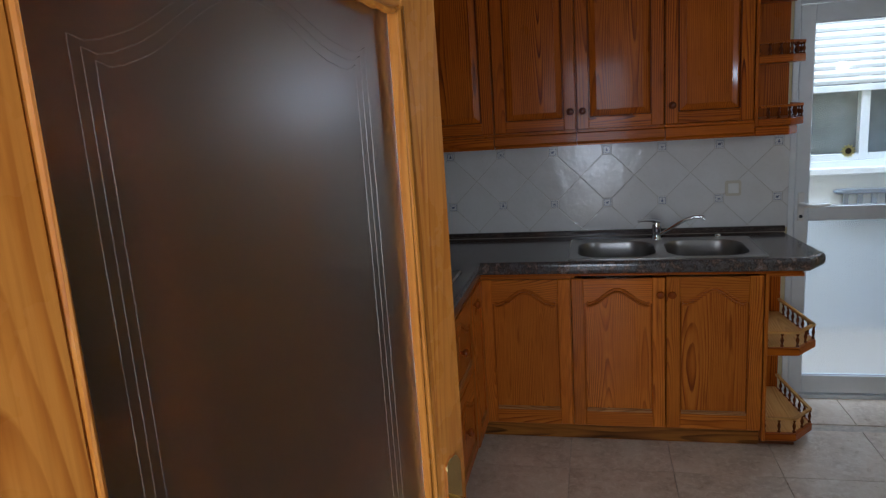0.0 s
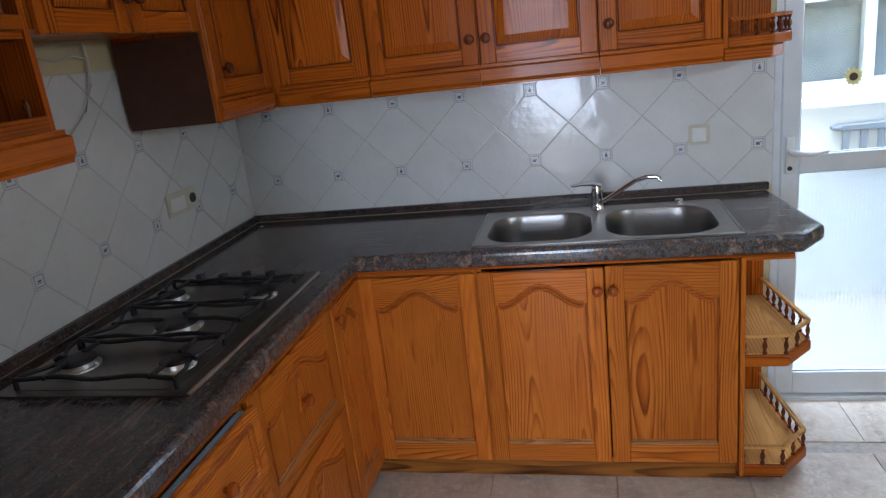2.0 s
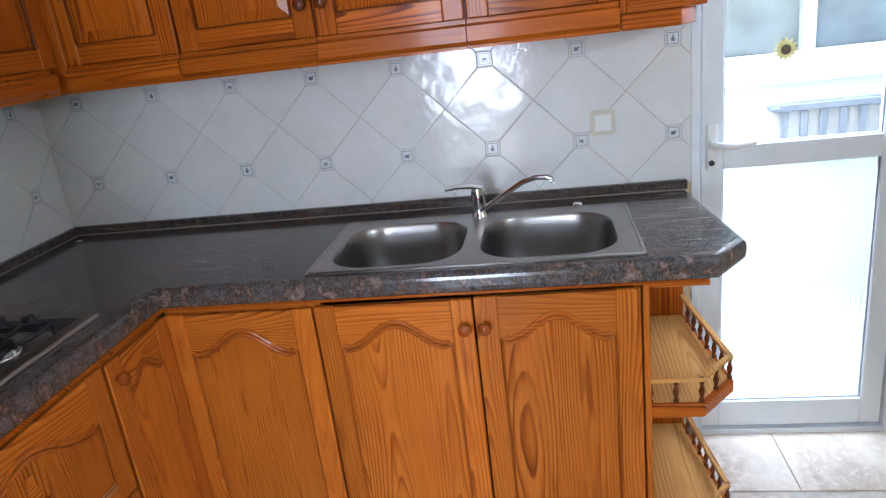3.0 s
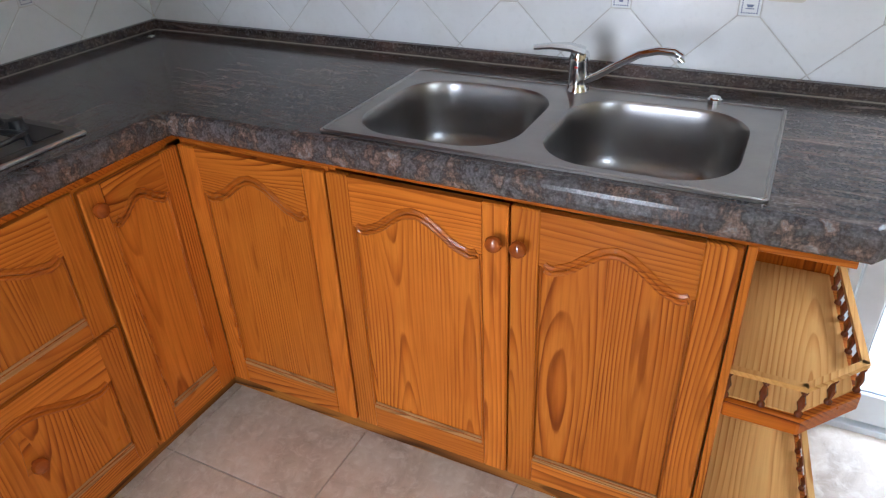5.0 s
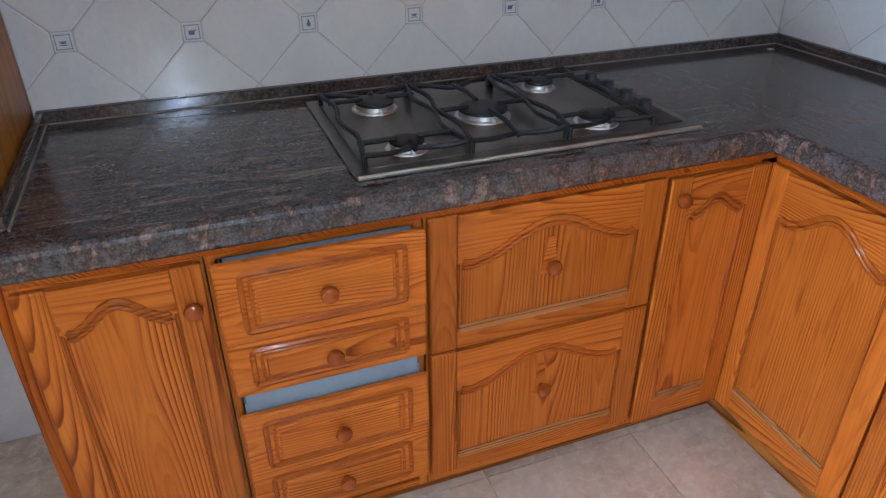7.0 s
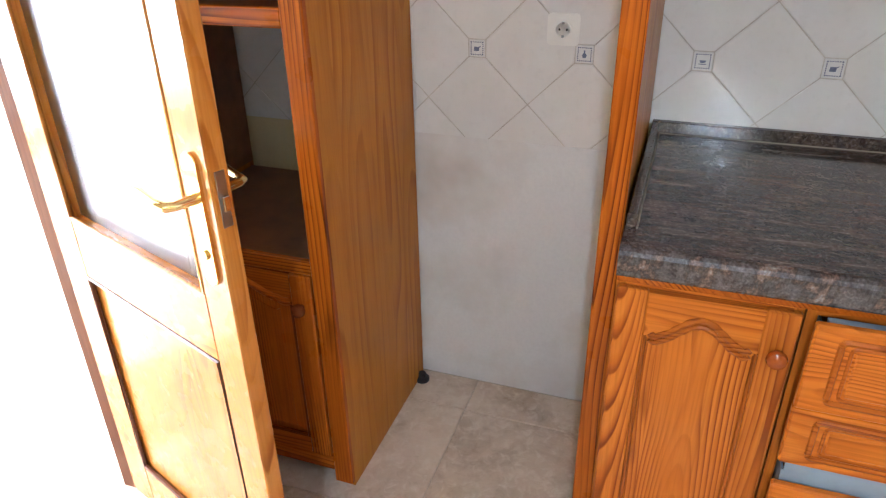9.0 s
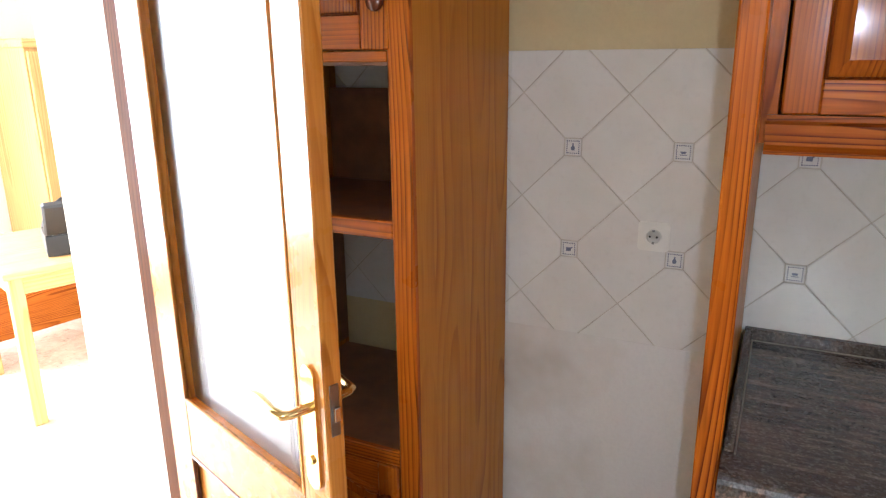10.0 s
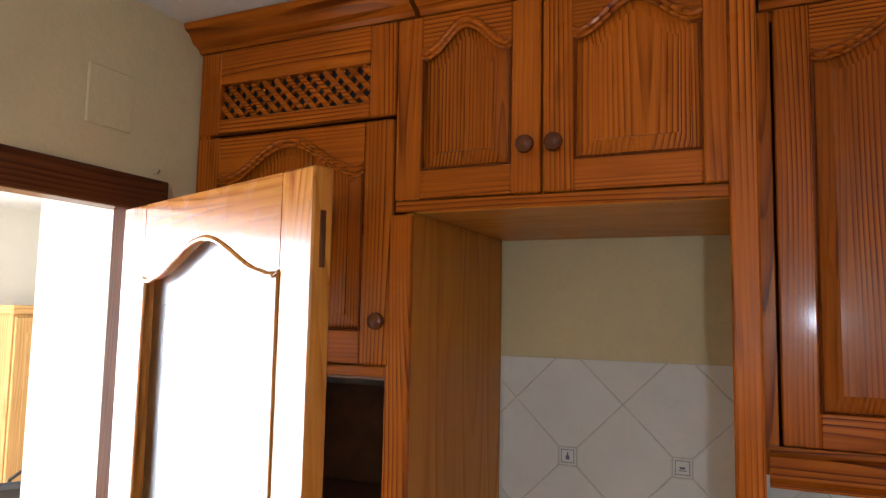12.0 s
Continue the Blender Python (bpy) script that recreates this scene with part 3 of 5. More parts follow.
unit = thing("drawer_cabinet", west(-1.497), "honey pine cabinet with two wide arched pan drawers", "cabinet", base)
carcass(unit, 0.588, 0.60, 0.09, 0.862, PINE)
for z0, z1, kz in ((0.515, 0.858, 0.695), (0.125, 0.508, 0.340)):
    d = panel_door(unit, 0.004, 0.584, z0, z1, PINE, False, rope=True, arch=0.065, drop=0.118, foot=0.056, stile=0.064, name="pan_drawer")
    part("knob_block", prism(bmesh.new(), [(0.274, kz - 0.025), (0.314, kz - 0.025), (0.302, kz + 0.068), (0.286, kz + 0.068)], -0.0185, -0.012), PINE["x"], d)
    knob(d, 0.294, kz, -0.019, KNOBL)

unit = thing("drawer_cabinet", west(-1.925), "honey pine cabinet with four small drawers standing slightly ajar", "cabinet", base)
carcass(unit, 0.424, 0.60, 0.09, 0.862, PINE)
part("dark_back", boxes(((0.02, 0.05, 0.11), (0.404, 0.06, 0.84))), BOARD, unit)
for z0, z1, out in ((0.678, 0.856, 0.034), (0.543, 0.677, 0.028), (0.318, 0.492, 0.034), (0.165, 0.317, 0.022)):
    f = drawer_front(unit, 0.008, 0.416, z0, z1, PINE, -out)
    t = z1 + 0.022 if z1 < 0.5 else z1 - 0.02
    part("metal_runner", boxes(((0.022, -out + 0.002, z0 + 0.02), (0.026, 0.04, t)), ((0.398, -out + 0.002, z0 + 0.02), (0.402, 0.04, t)),
                               ((0.026, -out + 0.003, z0 + 0.03), (0.398, -out + 0.006, z1 + 0.045 if z0 == 0.318 else z1 - 0.03))), ZINC, f, "blue-grey metal drawer box")
    if z1 > 0.8:
        part("box_rim", boxes(((0.03, -out + 0.003, z1 - 0.03), (0.395, -out + 0.020, z1 - 0.004)), c=0.001), ZINC, f)

unit = thing("base_cabinet", west(-2.25), "honey pine base cabinet with a tall arched door", "cabinet", base)
carcass(unit, 0.322, 0.60, 0.0, 0.862, PINE)
panel_door(unit, 0.002, 0.320, 0.03, 0.850, PINE, False, rope=True, arch=0.045, drop=0.095, at=(0.290, 0.765), knobs=KNOBL)

# Worktop and what is set into it -------------------------------------------------------------------
TOP, SINK = 0.937, (1.095, 1.985, -0.600, -0.138)
top = thing("worktop", pose(0, 0, 0), "polished dark brown granite worktop with a rounded front edge", "worktop")


def inset(line, d):
    """The open line moved to its left by d, with mitred corners."""
    pts, out = [Vector(p) for p in line], []
    for i, p in enumerate(pts):
        dirs = [(b - a).normalized() for a, b in zip(pts[max(i - 1, 0):i + 1], pts[max(i, 1) if i else 1:i + 2])] or [(pts[1] - pts[0]).normalized()]
        norms = [Vector((-v.y, v.x)) for v in dirs]
        m = sum(norms, Vector((0, 0)))
        m = m / m.length_squared * len(norms)
        out.append((p.x + m.x * d, p.y + m.y * d))
    return out


def slab(outline, holes, stone):
    return part("slab", plate(bmesh.new(), outline, holes, 0.877, TOP), stone, top)


FRONT = [(0.692, -2.250), (0.686, -0.637), (2.150, -0.637), (2.238, -0.520), (2.190, -0.004)]
NOSE = 0.022
back = inset(FRONT, NOSE)
bm = bmesh.new()
profile = [(NOSE, TOP), (0.013, TOP - 0.001), (0.006, TOP - 0.005), (0.0015, TOP - 0.012), (0.0, TOP - 0.020), (0.0, 0.896), (0.002, 0.886), (0.007, 0.880), (0.014, 0.877), (NOSE, 0.877)]
rows = [[bm.verts.new((x, y, z)) for x, y in inset(FRONT, d)] for d, z in profile]
for a, b in zip(rows, rows[1:]):
    for k in range(len(FRONT) - 1):
        bm.faces.new((a[k], b[k], b[k + 1], a[k + 1]))
bm.faces.new([r[0] for r in rows])
bm.faces.new([r[-1] for r in rows][::-1])
bmesh.ops.recalc_face_normals(bm, faces=bm.faces[:])
part("front_edge", bm, GRANITE_EDGE, top, "rounded polished granite front edge with pink and grey flecks")


slab([(0.004, -0.004), back[4], back[3], back[2], back[1], (0.004, back[1][1])], [rounded(1.540, -0.385, 0.82, 0.40, 0.05, 3)], GRANITE)
slab([(0.004, back[1][1] - 0.0003), (back[1][0], back[1][1] - 0.0003), back[0], (0.004, -2.250)], [], GRANITE_Y)
part("upstand", boxes(((0.024, -0.022, TOP + 0.0005), (2.19, -0.002, 0.968)), c=0.002), GRANITE, top)
part("upstand", boxes(((0.002, -2.248, TOP + 0.0005), (0.022, -0.002, 0.968)), c=0.002), GRANITE, top)
part("upstand", boxes(((0.024, -2.248, TOP + 0.0005), (0.60, -2.230, 0.966)), c=0.002), GRANITE, top)
part("silicone_joint", boxes(((0.024, -2.2295, TOP), (0.60, -2.226, TOP + 0.004)), ((0.0225, -2.226, TOP), (0.025, -0.024, TOP + 0.003)), ((0.026, -0.025, TOP), (2.18, -0.0225, TOP + 0.003))), JOINT, top)
part("support_strip", boxes(((0.66, -0.608, 0.8625), (2.12, -0.585, 0.8765)), ((0.65, -2.248, 0.8625), (0.672, -0.61, 0.8765))), RED["x"], top)

sink = thing("sink", pose(0, 0, 0), "brushed steel inset sink with two bowls", "sink")
bm = bmesh.new()
bowls = ((1.322, -0.385, 0.372, 0.372), (1.742, -0.385, 0.372, 0.372))
plate(bm, rounded(1.540, -0.369, 0.890, 0.462, 0.012, 3), [rounded(x, y, w, h, 0.115, 8) for x, y, w, h in bowls], TOP + 0.0005, TOP + 0.005)
part("rim", bm, STEEL, sink, smooth=True)
bm = bmesh.new()
tube(bm, [(x, y, TOP + 0.005) for x, y in rounded(1.540, -0.369, 0.876, 0.448, 0.010, 3)] + [(1.540 + 0.438, -0.369 + 0.214, TOP + 0.005)], 0.003, 6)
part("rim_bead", bm, STEEL, sink, smooth=True)
for x, y, w, h in bowls:
    bm = bmesh.new()
    rings = []
    for ins, z, r in ((0.0, 0.0052, 0.115), (0.0015, 0.003, 0.115), (0.004, -0.004, 0.114), (0.007, -0.03, 0.112), (0.011, -0.08, 0.11), (0.015, -0.118, 0.106), (0.020, -0.136, 0.102), (0.028, -0.149, 0.097), (0.040, -0.157, 0.09), (0.055, -0.160, 0.085), (0.085, -0.1615, 0.07), (0.15, -0.163, 0.03)):
        rings.append([bm.verts.new((px, py, TOP + z)) for px, py in rounded(x, y, w - 2 * ins, h - 2 * ins, r, 8)])
    for a, b in zip(rings, rings[1:]):
        for k in range(len(a)):
            bm.faces.new((a[k], a[(k + 1) % len(a)], b[(k + 1) % len(a)], b[k]))
    bm.faces.new(rings[-1])
    bowl = part("bowl", bm, STEEL, sink, "rounded steel bowl", smooth=True)
    bm = bmesh.new()
    lathe(bm, [(0.042, -0.003), (0.042, 0.001), (0.036, 0.002), (0.030, -0.001), (0.008, -0.001)], pose(x, y, TOP - 0.1615), 20)
    part("strainer", bm, CHROME, bowl, smooth=True)

tap = thing("mixer_tap", pose(1.535, -0.172, TOP + 0.005), "chrome single-lever mixer tap behind the sink", "tap")
bm = bmesh.new()
lathe(bm, [(0.027, 0), (0.027, 0.006), (0.023, 0.012), (0.022, 0.035), (0.023, 0.038), (0.023, 0.082), (0.021, 0.092), (0.012, 0.097)], pose(0, 0, 0), 20)
part("body", bm, CHROME, tap, smooth=True)
bm = bmesh.new()
path = [(0.012, -0.004, 0.026), (0.05, -0.010, 0.050), (0.10, -0.020, 0.088), (0.14, -0.027, 0.116), (0.18, -0.034, 0.130), (0.215, -0.04, 0.131), (0.228, -0.042, 0.124), (0.230, -0.043, 0.110)]
tube(bm, [(x, y, z * 0.9 + 0.002) for x, y, z in path], 0.0085, 10)
part("spout", bm, CHROME, tap, smooth=True)
bm = bmesh.new()
tube(bm, [(0.012, -0.004, 0.094), (-0.02, -0.012, 0.104), (-0.06, -0.026, 0.107), (-0.098, -0.038, 0.104)], lambda i: (0.012, 0.011, 0.008, 0.006)[i], 8, 1.5)
part("lever", bm, CHROME, tap, smooth=True)
part("red_mark", boxes(((-0.004, -0.0235, 0.060), (0.004, -0.0225, 0.064))), plain("red_enamel", (0.5, 0.03, 0.02), 0.3), tap)
bm = bmesh.new()
lathe(bm, [(0.016, 0), (0.016, 0.010), (0.013, 0.012), (0.012, 0.014), (0.004, 0.015)], pose(1.838, -0.150, TOP + 0.005), 14)
tagged(part("plug_knob", bm, CHROME, None, smooth=True), "small chrome pop-up waste knob on the sink rim", "knob")
bm = bmesh.new()
lathe(bm, [(0.014, 0), (0.014, 0.002), (0.006, 0.003)], pose(0.075, -0.095, TOP), 12)
tagged(part("metal_cap", bm, CHROME, None, smooth=True), "small metal cap lying in the worktop corner", "cap")

hob = thing("gas_hob", pose(0, 0, TOP), "stainless five-burner gas hob with black iron pan supports", "hob")
bm = bmesh.new()
prism(bm, rounded(0.352, -1.205, 0.520, 0.830, 0.006, 2), 0.0005, 0.006, "z")
part("tray", bm, DULL, hob)
part("edge_trim", boxes(((0.606, -1.615, 0.0006), (0.616, -0.795, 0.009)), c=0.002), BRIGHT, hob, "bright folded steel front edge")
bm = bmesh.new()
prism(bm, rounded(0.345, -1.205, 0.455, 0.775, 0.04, 4), 0.006, 0.0075, "z")
part("pressed_field", bm, DULL, hob)
for x, y, r in ((0.500, -1.478, 0.034), (0.215, -1.470, 0.044), (0.360, -1.240, 0.056), (0.205, -1.010, 0.034), (0.500, -1.010, 0.040)):
    bm = bmesh.new()
    lathe(bm, [(r + 0.014, 0.0075), (r + 0.012, 0.011), (r + 0.004, 0.012), (r + 0.002, 0.022), (r - 0.004, 0.0225)], pose(x, y, 0), 22)
    b = part("burner", bm, BRIGHT, hob, "steel burner crown", smooth=True)
    bm = bmesh.new()
    lathe(bm, [(r + 0.002, 0.0226), (r + 0.005, 0.025), (r + 0.004, 0.030), (r - 0.004, 0.0325), (r * 0.4, 0.033)], pose(x, y, 0), 22)
    part("burner_cap", bm, IRON, b, smooth=True)
    part("spark_plug", boxes(((x + r + 0.006, y - 0.004, 0.0075), (x + r + 0.014, y + 0.004, 0.022)), c=0.001), WHITE, b)


def grate(y0, y1, burners):
    """One cast pan support: a border that dips along its sides, and flat fingers towards the burners."""
    bm = bmesh.new()
    z, n, a, b, r = 0.034, 16, 0.140, 0.570, 0.0058
    for x, s in ((a, 1), (b, -1)):
        tube(bm, [(x + s * 0.030 * math.sin(math.pi * k / n) ** 4, y0 + (y1 - y0) * k / n, z - 0.010 * math.sin(math.pi * k / n) ** 2) for k in range(n + 1)], r, 6)
    for y, s in ((y0, 1), (y1, -1)):
        tube(bm, [(a + (b - a) * k / n, y + s * 0.016 * math.sin(2 * math.pi * k / n) ** 2, z) for k in range(n + 1)], r, 6)
    for x, y, cap in burners:
        for yy in (y0 + 0.004, y1 - 0.004):
            end = y + math.copysign(cap * 0.7, yy - y)
            tube(bm, [(x, yy, z), (x + 0.004, (yy + end) / 2, z + 0.002), (x, end, z + 0.001)], r, 6)
        far = [e for e in (a + 0.012, b - 0.012) if abs(e - x) < 0.24]
        for xx in far:
            end = x + math.copysign(cap * 0.7, xx - x)
            tube(bm, [(xx, y, z - 0.008), ((xx + end) / 2, y + 0.004, z + 0.001), (end, y, z + 0.001)], r, 6)
    for x in (a, b):
        for y in (y0, y1):
            tube(bm, [(x, y, 0.0078), (x, y, z)], 0.0062, 6)
    return part("pan_support", bm, IRON, hob, "black cast-iron pan support", smooth=True)


grate(-1.590, -1.365, ((0.500, -1.478, 0.034), (0.215, -1.470, 0.044)))
grate(-1.355, -1.130, ((0.360, -1.240, 0.056),))
grate(-1.120, -0.900, ((0.205, -1.010, 0.034), (0.500, -1.010, 0.040)))
for k in range(4):
    bm = bmesh.new()
    x = 0.21 + 0.085 * k
    lathe(bm, [(0.021, 0.0062), (0.021, 0.012), (0.017, 0.020), (0.016, 0.034), (0.008, 0.036)], pose(x, -0.850, 0), 14)
    part("control_knob", bm, BLACK, hob, "black control knob", smooth=True)
part("control_strip", boxes(((0.14, -0.885, 0.006), (0.57, -0.815, 0.010)), c=0.002), BLACK, hob, "black control panel")

# Upper run over the sink ---------------------------------------------------------------------------
upper, UB, UT = "wall cabinets", 1.535, 2.395


def up_n(x):
    return pose(x, UY, 0)


def up_w(y):
    return pose(UX, y, 0, 0, 0, 90)


def valance(parent, x0, x1, wood=RED):
    """A stepped light rail along the underside."""
    bm = bmesh.new()
    prism(bm, [(-0.005, UB - 0.001), (-0.022, UB - 0.001), (-0.022, UB - 0.012), (-0.038, UB - 0.018), (-0.038, 1.478), (-0.028, 1.466), (-0.028, 1.458), (-0.005, 1.458)], x0, x1, "x")
    return part("valance", bm, wood["x"], parent, "stepped pine valance under the doors")


def crown(parent, x0, x1, wood=RED, y=0.0, top=H - 0.002):
    bm = bmesh.new()
    prism(bm, [(y + 0.02, UT + 0.001), (y - 0.024, UT + 0.001), (y - 0.030, UT + 0.010), (y - 0.050, UT + 0.018), (y - 0.062, UT + 0.036), (y - 0.078, UT + 0.044), (y - 0.082, top), (y + 0.02, top)], x0, x1, "x")
    return part("crown_moulding", bm, wood["x"], parent, "stepped crown moulding at the ceiling")


for x0, x1, kn, lab in ((0.355, 0.730, None, "amber pine corner wall cabinet with a raised panel door"),
                        (0.734, 1.144, 0.382, "amber pine wall cabinet with a raised panel door"),
                        (1.146, 1.563, 0.030, "amber pine wall cabinet with a raised panel door"),
                        (1.566, 1.966, 0.032, "amber pine wall cabinet beside the open end shelves")):
    unit = thing("wall_cabinet", up_n(x0), lab, "cabinet", upper)
    carcass(unit, x1 - x0, 0.27, 1.50, UT, RED)
    panel_door(unit, 0.001, x1 - x0 - 0.001, UB, UT, RED, True, at=(kn, 1.625) if kn else None, arch=0.05)
    valance(unit, 0.0 if x0 > 0.4 else 0.012, x1 - x0)
    crown(unit, 0, x1 - x0)
    if x0 < 0.4:
        part("corner_post", boxes(((-0.029, -0.023, 1.458), (0.0125, -0.0005, UT)), c=0.002), RED["z"], unit)

unit = thing("end_shelf_unit", up_n(1.968), "open amber pine end shelves with little gallery rails", "shelf unit")
part("side_panel", boxes(((0.0, -0.02, 1.50), (0.016, 0.27, UT)), c=0.002), RED["z"], unit)
part("back_panel", boxes(((0.016, 0.262, 1.50), (0.215, 0.27, UT)), c=0.001), RED["z"], unit)
for z in (1.500, 1.790, 2.080):
    bm = bmesh.new()
    prism(bm, [(0.016, -0.018), (0.160, -0.018), (0.238, 0.070), (0.238, 0.262), (0.016, 0.262)], z, z + 0.034, "z")
    bmesh.ops.bevel(bm, geom=bm.edges[:], offset=0.003, segments=1, affect="EDGES")
    part("shelf", bm, RED["x"], unit, "chamfered pine shelf")
    spindle_rail(unit, [(0.016, -0.008), (0.156, -0.008), (0.229, 0.074), (0.229, 0.255)], z + 0.034, RED, gap=0.05, height=0.052)
bm = bmesh.new()
prism(bm, [(0.0, -0.036), (0.150, -0.036), (0.205, 0.045), (0.205, 0.262), (0.0, 0.262)], 1.458, 1.499, "z")
bmesh.ops.bevel(bm, geom=bm.edges[:], offset=0.004, segments=1, affect="EDGES")
part("base_moulding", bm, RED["x"], unit)
crown(unit, 0, 0.215)

# Upper run over the hob ----------------------------------------------------------------------------
unit = thing("wall_cabinet", up_w(-0.750), "amber pine corner wall cabinet beside the empty hood bay", "cabinet", upper)
carcass(unit, 0.460, 0.31, 1.458, UT, RED)
panel_door(unit, 0.012, 0.435, UB, UT, RED, True, at=(0.085, 1.625), arch=0.05)
valance(unit, 0.0, 0.400)
crown(unit, 0, 0.395)
part("side_board", boxes(((-0.006, -0.004, 1.458), (-0.0005, 0.305, 1.74)), c=0.001), SHADE_BOARD, unit, "exposed cabinet side darkened for the shade of the hood bay")

part("front_stile", boxes(((-0.006, -0.020, 1.458), (0.011, -0.0045, UT)), c=0.002), RED["z"], unit)

unit = thing("wall_cabinet", up_w(-1.455), "amber pine cabinet with two short doors over an empty hood bay", "cabinet", upper)
carcass(unit, 0.700, 0.31, 1.755, UT, RED, back=False)
panel_door(unit, 0.006, 0.342, 1.742, UT, RED, True, at=(0.315, 1.83), arch=0.04)
panel_door(unit, 0.344, 0.697, 1.742, UT, RED, True, at=(0.371, 1.83), arch=0.04)
crown(unit, 0, 0.700)

unit = thing("open_wall_shelf", up_w(-1.684), "narrow open amber pine wall shelf with gallery rails", "shelf unit")
carcass(unit, 0.226, 0.31, 1.50, UT, RED)
for z in (1.520, 1.735, 1.95, 2.15):
    if z > 1.53:
        part("shelf", boxes(((0.018, 0.004, z), (0.208, 0.30, z + 0.018)), c=0.001), RED["x"], unit)
    part("gallery_strip", boxes(((0.018, -0.006, z + 0.018 if z > 1.53 else z), (0.208, 0.008, z + 0.05)), c=0.003), RED["x"], unit)
    for k in (0.06, 0.16):
        bm = bmesh.new()
        lathe(bm, [(0.008, 0), (0.005, 0.01), (0.009, 0.022), (0.004, 0.034), (0.007, 0.04)], pose(k, 0.001, z + 0.05), 8)
        part("spindle", bm, KNOB, unit, smooth=True)
valance(unit, 0, 0.226)
crown(unit, 0, 0.226)
unit = thing("wall_cabinet", up_w(-2.245), "amber pine wall cabinet with a tall arched raised panel door", "cabinet", upper)
carcass(unit, 0.560, 0.31, 1.50, UT, RED)
panel_door(unit, 0.022, 0.558, UB, UT, RED, True, at=(0.530, 1.69), arch=0.075, stile=0.066)
part("filler_strip", boxes(((-0.012, -0.012, 1.478), (0.018, -0.001, UT)), c=0.001), RED["z"], unit)
valance(unit, 0, 0.560)
crown(unit, 0, 0.560)
bm = bmesh.new()
tube(bm, [(0.010, -0.885, 1.752), (0.014, -0.882, 1.695), (0.018, -0.901, 1.624), (0.014, -0.953, 1.543), (0.010, -1.04, 1.479), (0.008, -1.09, 1.455)], 0.0035, 6)
tube(bm, [(0.010, -1.10, 1.715), (0.016, -1.02, 1.700), (0.020, -0.95, 1.712), (0.016, -0.885, 1.698)], 0.0035, 6)
tube(bm, [(0.010, -1.10, 1.735), (0.014, -1.0, 1.748), (0.010, -0.89, 1.752)], 0.003, 6)
tagged(part("loose_cable", bm, CABLE, None, smooth=True), "white loose electric cables in the empty hood bay", "cable")

# Tall units ----------------------------------------------------------------------------------------
tall = thing("oven_column", pose(TX, -3.495, 0, 0, 0, 90), "tall amber pine column with open shelves and a lattice panel", "cabinet")
CW = 0.588
CE = CW - 0.042
part("side_panel", boxes(((CW - 0.018, -0.004, 0.0), (CW, 0.54, UT)), c=0.001), VENEER["z"], tall, "plain veneered side panel")
part("side_panel", boxes(((0.0, -0.004, 0.0), (0.018, 0.54, UT)), c=0.001), VENEER["z"], tall)
part("stile", boxes(((CW - 0.052, -0.022, 0.02), (CW + 0.002, -0.004, 1.976)), c=0.003), RED["z"], tall)
part("stile", boxes(((0.0, -0.022, 0.02), (0.040, -0.004, UT)), c=0.003), RED["z"], tall)
for z0, z1 in ((1.640, 1.662), (1.262, 1.302), (0.690, 0.728), (0.06, 0.105)):
    part("cross_rail", boxes(((0.040, -0.021, z0), (CW - 0.052, -0.004, z1)), c=0.002), RED["x"], tall)
for z in (1.650, 1.284, 0.712):
    part("shelf", boxes(((0.018, -0.003, z - 0.018), (CW - 0.018, 0.53, z)), c=0.001), BOARD, tall, "brown shelf board")
part("back_board", boxes(((0.018, 0.500, 1.285), (CW - 0.018, 0.506, 1.560)), c=0.001), BOARD, tall, "brown hardboard back")
part("back_board", boxes(((0.018, 0.40, 1.665), (CW - 0.018, 0.406, UT)), c=0.001), BOARD, tall)
part("side_lining", boxes(((0.019, 0.0, 0.73), (0.024, 0.53, 1.262)), ((CW - 0.12, 0.44, 0.73), (CW - 0.019, 0.53, 1.262))), BOARD, tall)
panel_door(tall, 0.002, CE, 1.664, 2.182, RED, True, at=(CW - 0.062, 1.755), arch=0.075, stile=0.07, y=-0.004)
panel_door(tall, 0.044, CW - 0.056, 0.108, 0.688, RED, True, at=(CW - 0.085, 0.60), arch=0.05, y=-0.004)
# the lattice panel
fr = part("lattice_panel", boxes(((0.004, -0.024, 2.190), (0.066, -0.004, UT)), ((CE - 0.062, -0.024, 2.190), (CE, -0.004, UT)), c=0.003), RED["z"], tall, "framed wooden lattice vent panel")
part("frame_rail", boxes(((0.066, -0.024, 2.190), (CE - 0.062, -0.004, 2.226)), ((0.066, -0.024, 2.312), (CE - 0.062, -0.004, UT)), c=0.002), RED["x"], fr)
# Added black sheet in place of the shaded hollow behind the slats.
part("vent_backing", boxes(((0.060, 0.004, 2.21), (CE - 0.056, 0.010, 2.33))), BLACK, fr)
a, b, lo, hi = 0.068, CE - 0.064, 2.226, 2.310
for s, yy in ((-1, -0.016), (1, -0.010)):
    k = a - (hi - lo)
    while k < b:
        x0, x1 = max(k, a), min(k + hi - lo, b)
        if x1 - x0 > 0.012:
            z0, z1 = lo + (x0 - k), lo + (x1 - k)
            if s < 0:
                z0, z1 = lo + hi - z0, lo + hi - z1
            bm = bmesh.new()
            d = 0.0062 if s < 0 else 0.0042
            prism(bm, [(x0 - d * 0.7, z0 + s * d * 0.7), (x0 + d * 0.7, z0 - s * d * 0.7), (x1 + d * 0.7, z1 - s * d * 0.7), (x1 - d * 0.7, z1 + s * d * 0.7)], yy, yy + 0.005)
            part("slat", bm, RED["x"], fr)
        k += 0.034
crown(tall, 0.0, CW + 0.004, y=-0.004)
bm = bmesh.new()
